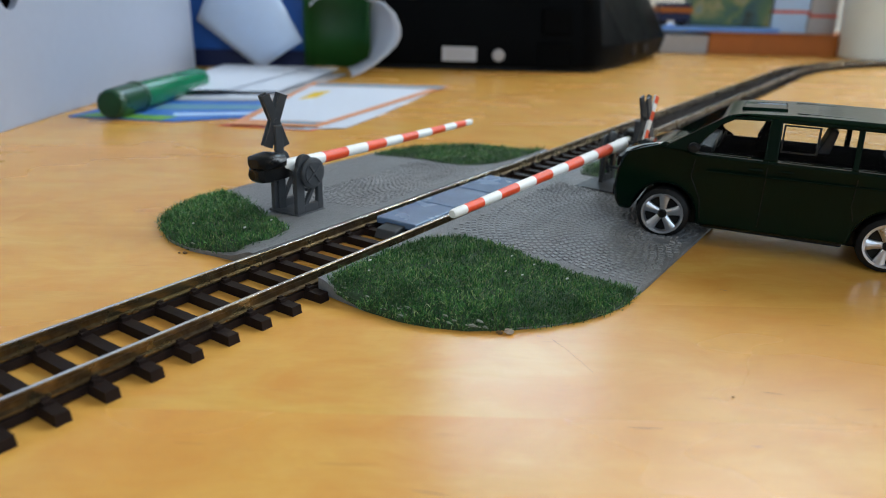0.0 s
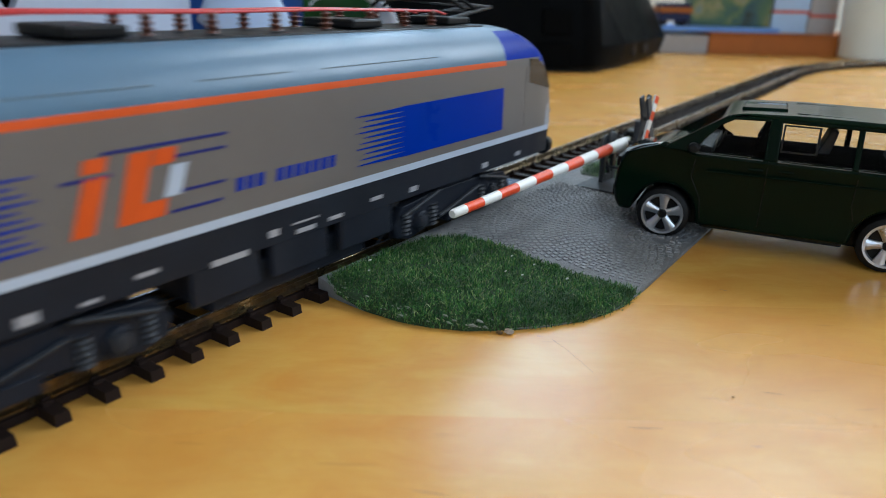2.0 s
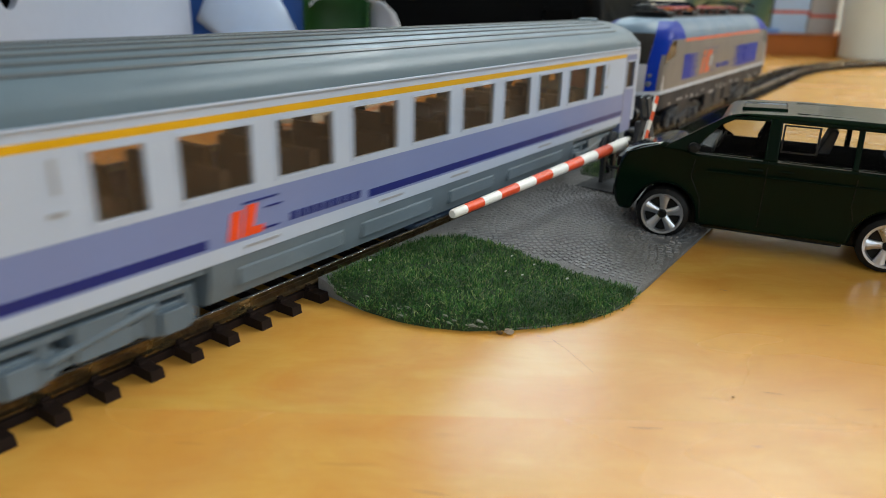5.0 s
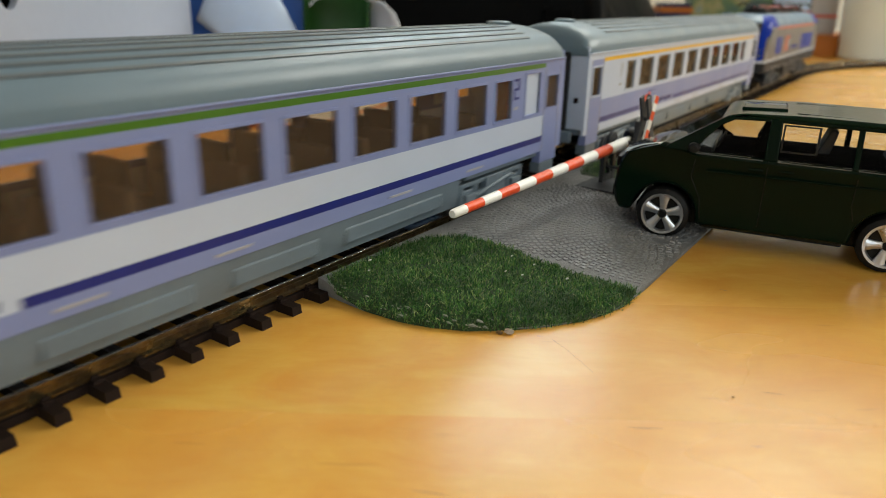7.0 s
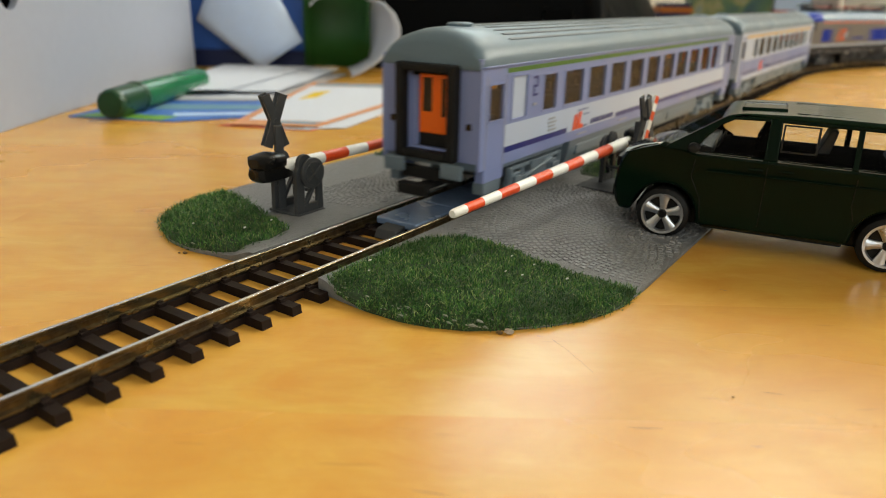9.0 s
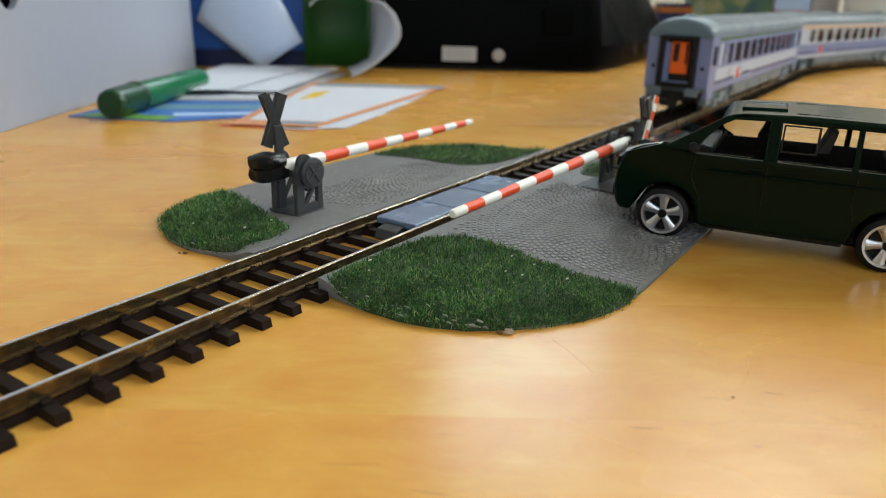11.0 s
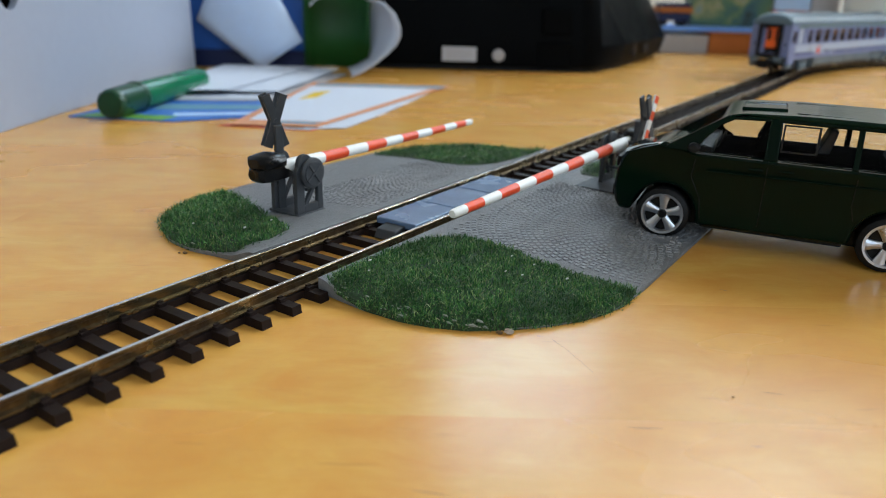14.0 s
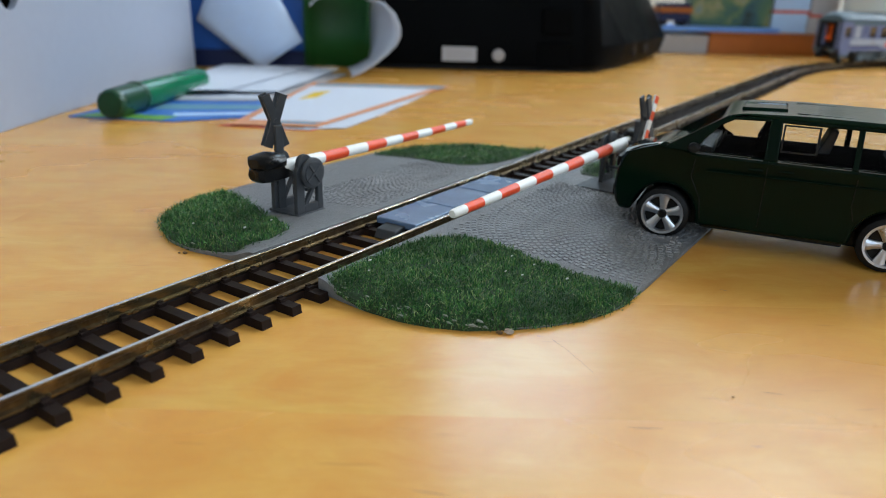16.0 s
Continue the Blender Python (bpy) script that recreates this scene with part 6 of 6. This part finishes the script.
# white sheet hanging down, a corner to the front, against a blue folder
hang = thing("paper_sheet", "white sheet of paper leaning with a corner forward", "paper", ROOM @ mm(-106, 441, 0, -6, 0, 0), "loose papers")
bm = bmesh.new()
rows = []
diamond = [(-2, 0.6), (33, 23), (-14, 110), (-54, 38)]
grid_n = 10
for i in range(grid_n + 1):
    u = i / grid_n
    row = []
    for j in range(grid_n + 1):
        w = j / grid_n
        x = (diamond[0][0] * (1 - u) + diamond[1][0] * u) * (1 - w) + (diamond[3][0] * (1 - u) + diamond[2][0] * u) * w
        z = (diamond[0][1] * (1 - u) + diamond[1][1] * u) * (1 - w) + (diamond[3][1] * (1 - u) + diamond[2][1] * u) * w
        row.append((x - 4, -10 * math.sin(u * 2.4) + 6 * w * w, z))
    rows.append(row)
loft(bm, rows, False, closed=False)
# white paper with the bluish window light on it mixed into the colour
ob = part("page", bm, plain("blue_lit_paper", (0.58, 0.71, 0.92), 0.6, grain=0.06, scale=30, relief=0.1), hang, smooth=60)
mod = ob.modifiers.new("thickness", "SOLIDIFY")
mod.thickness = 0.0004
folder = thing("folder", "blue plastic folder standing behind the papers", "folder", ROOM @ mm(-160, 462, 0, -4, 0, 0))
bm = bmesh.new()
box(bm, -44, 82, 0, 6, 14, 110)
part("cover", bm, BINDERBLUE, folder, smooth=0, bevel=0.8)
bm = bmesh.new()
box(bm, -44, 84, -2, 10, 0.2, 14)
part("spine", bm, NAVYCARD, folder, smooth=0, bevel=0.8)
# rolled magazine: green inner pages, white curled cover
roll = thing("magazine", "upright curled magazine with dark green inner pages and a white cover", "magazine", ROOM @ mm(0, 0, 0))
bm = bmesh.new()
rings = []
for i in range(13):
    a = radians(200 - i * 14)
    rings.append([(-50 + 29 * math.cos(a), 454 + 17 * math.sin(a), z) for z in (2.0, 30.0, 66.0, 100.0)])
loft(bm, rings, False, closed=False)
ob = part("inner_page", bm, BINDERGREEN, roll, "dark green inner pages", smooth=60)
mod = ob.modifiers.new("thickness", "SOLIDIFY")
mod.thickness = 0.002
bm = bmesh.new()
rows = []
lip = [(-67, 51, 414), (-62, 56, 412), (-52, 58.5, 411), (-38, 59, 410), (-22, 58, 409), (-10, 54.5, 408), (-2, 47, 407), (2, 38, 407), (2.5, 31, 407), (-1, 24, 407), (-8, 17, 406), (-18, 9, 405.5), (-29, 2.5, 405), (-35, 0.4, 405)]
for x, z, y in lip:
    goal = min(x - 8, -24.0)
    rows.append([(x, y, z), (x + (goal - x) * 0.25, y + 14, z * 0.98 + 1), (x + (goal - x) * 0.65, y + 28, z * 0.97 + 1.5), (goal, y + 44, z * 0.96 + 2)])
loft(bm, rows, False, closed=False)
ob = part("cover", bm, PAPER, roll, "white curled cover", smooth=60)
mod = ob.modifiers.new("thickness", "SOLIDIFY")
mod.thickness = 0.0012

# low boxes at the far edge of the table
def simple_box(name, label, category, span, mat, bevel=1.0, m=None):
    t = thing(name, label, category, m or ROOM.copy())
    bm = bmesh.new()
    box(bm, *span)
    return t, part("body", bm, mat, t, smooth=0, bevel=bevel)


crate, _ = simple_box("wooden_tray", "orange-brown wooden tray at the far edge of the table", "tray", (352, 560, 745, 850, 0.2, 22.5), ORANGEWOOD)
bm = bmesh.new()
box(bm, 350, 562, 743, 852, 22.6, 25.0)
part("rim", bm, ORANGEWOOD, crate, smooth=0, bevel=0.6)
grey, _ = simple_box("card_box", "grey cardboard box beside the wooden tray", "box", (262, 350, 742, 850, 0.2, 21.0), GREYCARD)
slab, _ = simple_box("plastic_lid", "bright blue plastic lid lying on the boxes", "lid", (268, 436, 748, 846, 25.2, 31.0), plain("blue_lid_plastic", (0.16, 0.34, 0.80), 0.35, grain=0.2, scale=60, relief=0.1))
case, _ = simple_box("puzzle_box", "box with a green and teal landscape picture", "box", (334, 432, 770, 800, 31.2, 110.0), LANDSCAPE)
for x0, x1, z0, z1, mat, nm in ((433, 476, 25.2, 48.0, PALEBLUE, "pale blue carton"), (477, 512, 25.2, 44.0, GREYCARD, "grey carton")):
    c, body_ = simple_box("small_carton", nm + " standing on the wooden tray", "carton", (x0, x1, 768, 800, z0, z1), mat, 0.6)
for x0, x1, z0, z1, mat, nm in ((434, 478, 51.6, 100.0, PALEBLUE, "pale blue carton with a red edge"), (480, 512, 47.6, 100, GREYCARD, "grey carton with a red edge")):
    c, body_ = simple_box("small_carton", nm + " stacked on another", "carton", (x0, x1, 770, 800, z0, z1), mat, 0.6)
    bm = bmesh.new()
    box(bm, x0 - 0.5, x1 + 0.5, 769, 800.5, z0 - 3.5, z0 - 0.1)
    part("red_edge", bm, REDPRINT, c, smooth=0)
toy, _ = simple_box("toy_wagon", "small dark blue and orange toy wagon on the lid", "toy wagon", (293, 331, 760, 790, 36.5, 46.0), NAVYCARD, 1.5)
bm = bmesh.new()
box(bm, 292, 332, 758, 792, 46.1, 52.0)
part("upper_band", bm, ORANGEWOOD, toy, "orange band", smooth=0, bevel=1.0)
bm = bmesh.new()
box(bm, 294, 330, 761, 789, 52.1, 57.0)
part("roof", bm, NAVYCARD, toy, smooth=0, bevel=1.5)
for x in (300, 324):
    bm = bmesh.new()
    turned(bm, (x, 759, 34.1), (x, 791, 34.1), [(0, 3.0), (1, 3.0)], 16)
    part("wheel", bm, RUBBER, toy)
# white round canister
can = thing("canister", "tall white round canister standing on the table", "canister", ROOM @ mm(560, 730, 0))
bm = bmesh.new()
turned(bm, (0, 0, 0.2), (0, 0, 160), [(0, 52), (0.01, 54), (0.5, 57), (0.97, 60), (1, 58)], 48)
part("body", bm, plain("canister_white", (0.84, 0.93, 0.95), 0.35, grain=0.03, scale=30, relief=0.05), can)
bm = bmesh.new()
turned(bm, (0, 0, 160.1), (0, 0, 172), [(0, 60.5), (0.7, 60.5), (1, 56)], 48)
part("lid", bm, WHITE, can)


# ---------------------------------------------------------------- crumbs and a hair on the table
def crumb(x, y, size, mat, label):
    t = thing("crumb", label, "crumb", mm(x, y, 0), "crumbs on the table")
    bm = bmesh.new()
    r = random.Random(int(x * 10))
    rings = []
    for k, w in ((0.0, 0.5), (0.4, 1.0), (0.8, 0.7), (1.0, 0.2)):
        rings.append([(math.cos(a) * size * w * r.uniform(0.7, 1.2), math.sin(a) * size * w * r.uniform(0.5, 0.9), k * size * 0.8 + 0.02) for a in (i * math.pi / 4 for i in range(8))])
    loft(bm, rings)
    part("lump", bm, mat, t, smooth=0)


CRUMBBROWN = plain("crumb_brown", (0.16, 0.09, 0.035), 0.8, grain=0.3, scale=900)
crumb(-32.6, -0.6, 0.75, CRUMBBROWN, "small brown crumb on the table")
crumb(-34.0, -1.2, 0.45, CRUMBBROWN, "small brown crumb on the table")
crumb(53.4, 9.2, 1.3, plain("crumb_pale", (0.42, 0.33, 0.27), 0.8, grain=0.3, scale=900), "pale crumbling bit of plaster beside the grass")
crumb(51.8, 8.0, 0.8, CRUMBBROWN, "small brown crumb on the table")
for x, y, s in ((94.9, 10.9, 0.25),):
    crumb(x, y, s, CRUMBBROWN, "tiny brown crumb on the table")
hair = thing("hair", "single fine dark hair lying on the table", "hair")
bm = bmesh.new()
pts = [(60.8, 12.2, 0.05), (64.2, 10.5, 0.05), (67.4, 8.5, 0.05), (70.3, 6.5, 0.05), (72.7, 4.8, 0.05)]
for a, b in zip(pts, pts[1:]):
    rod(bm, a, b, 0.014, n=5)
part("strand", bm, CRUMBBROWN, hair)


motions()
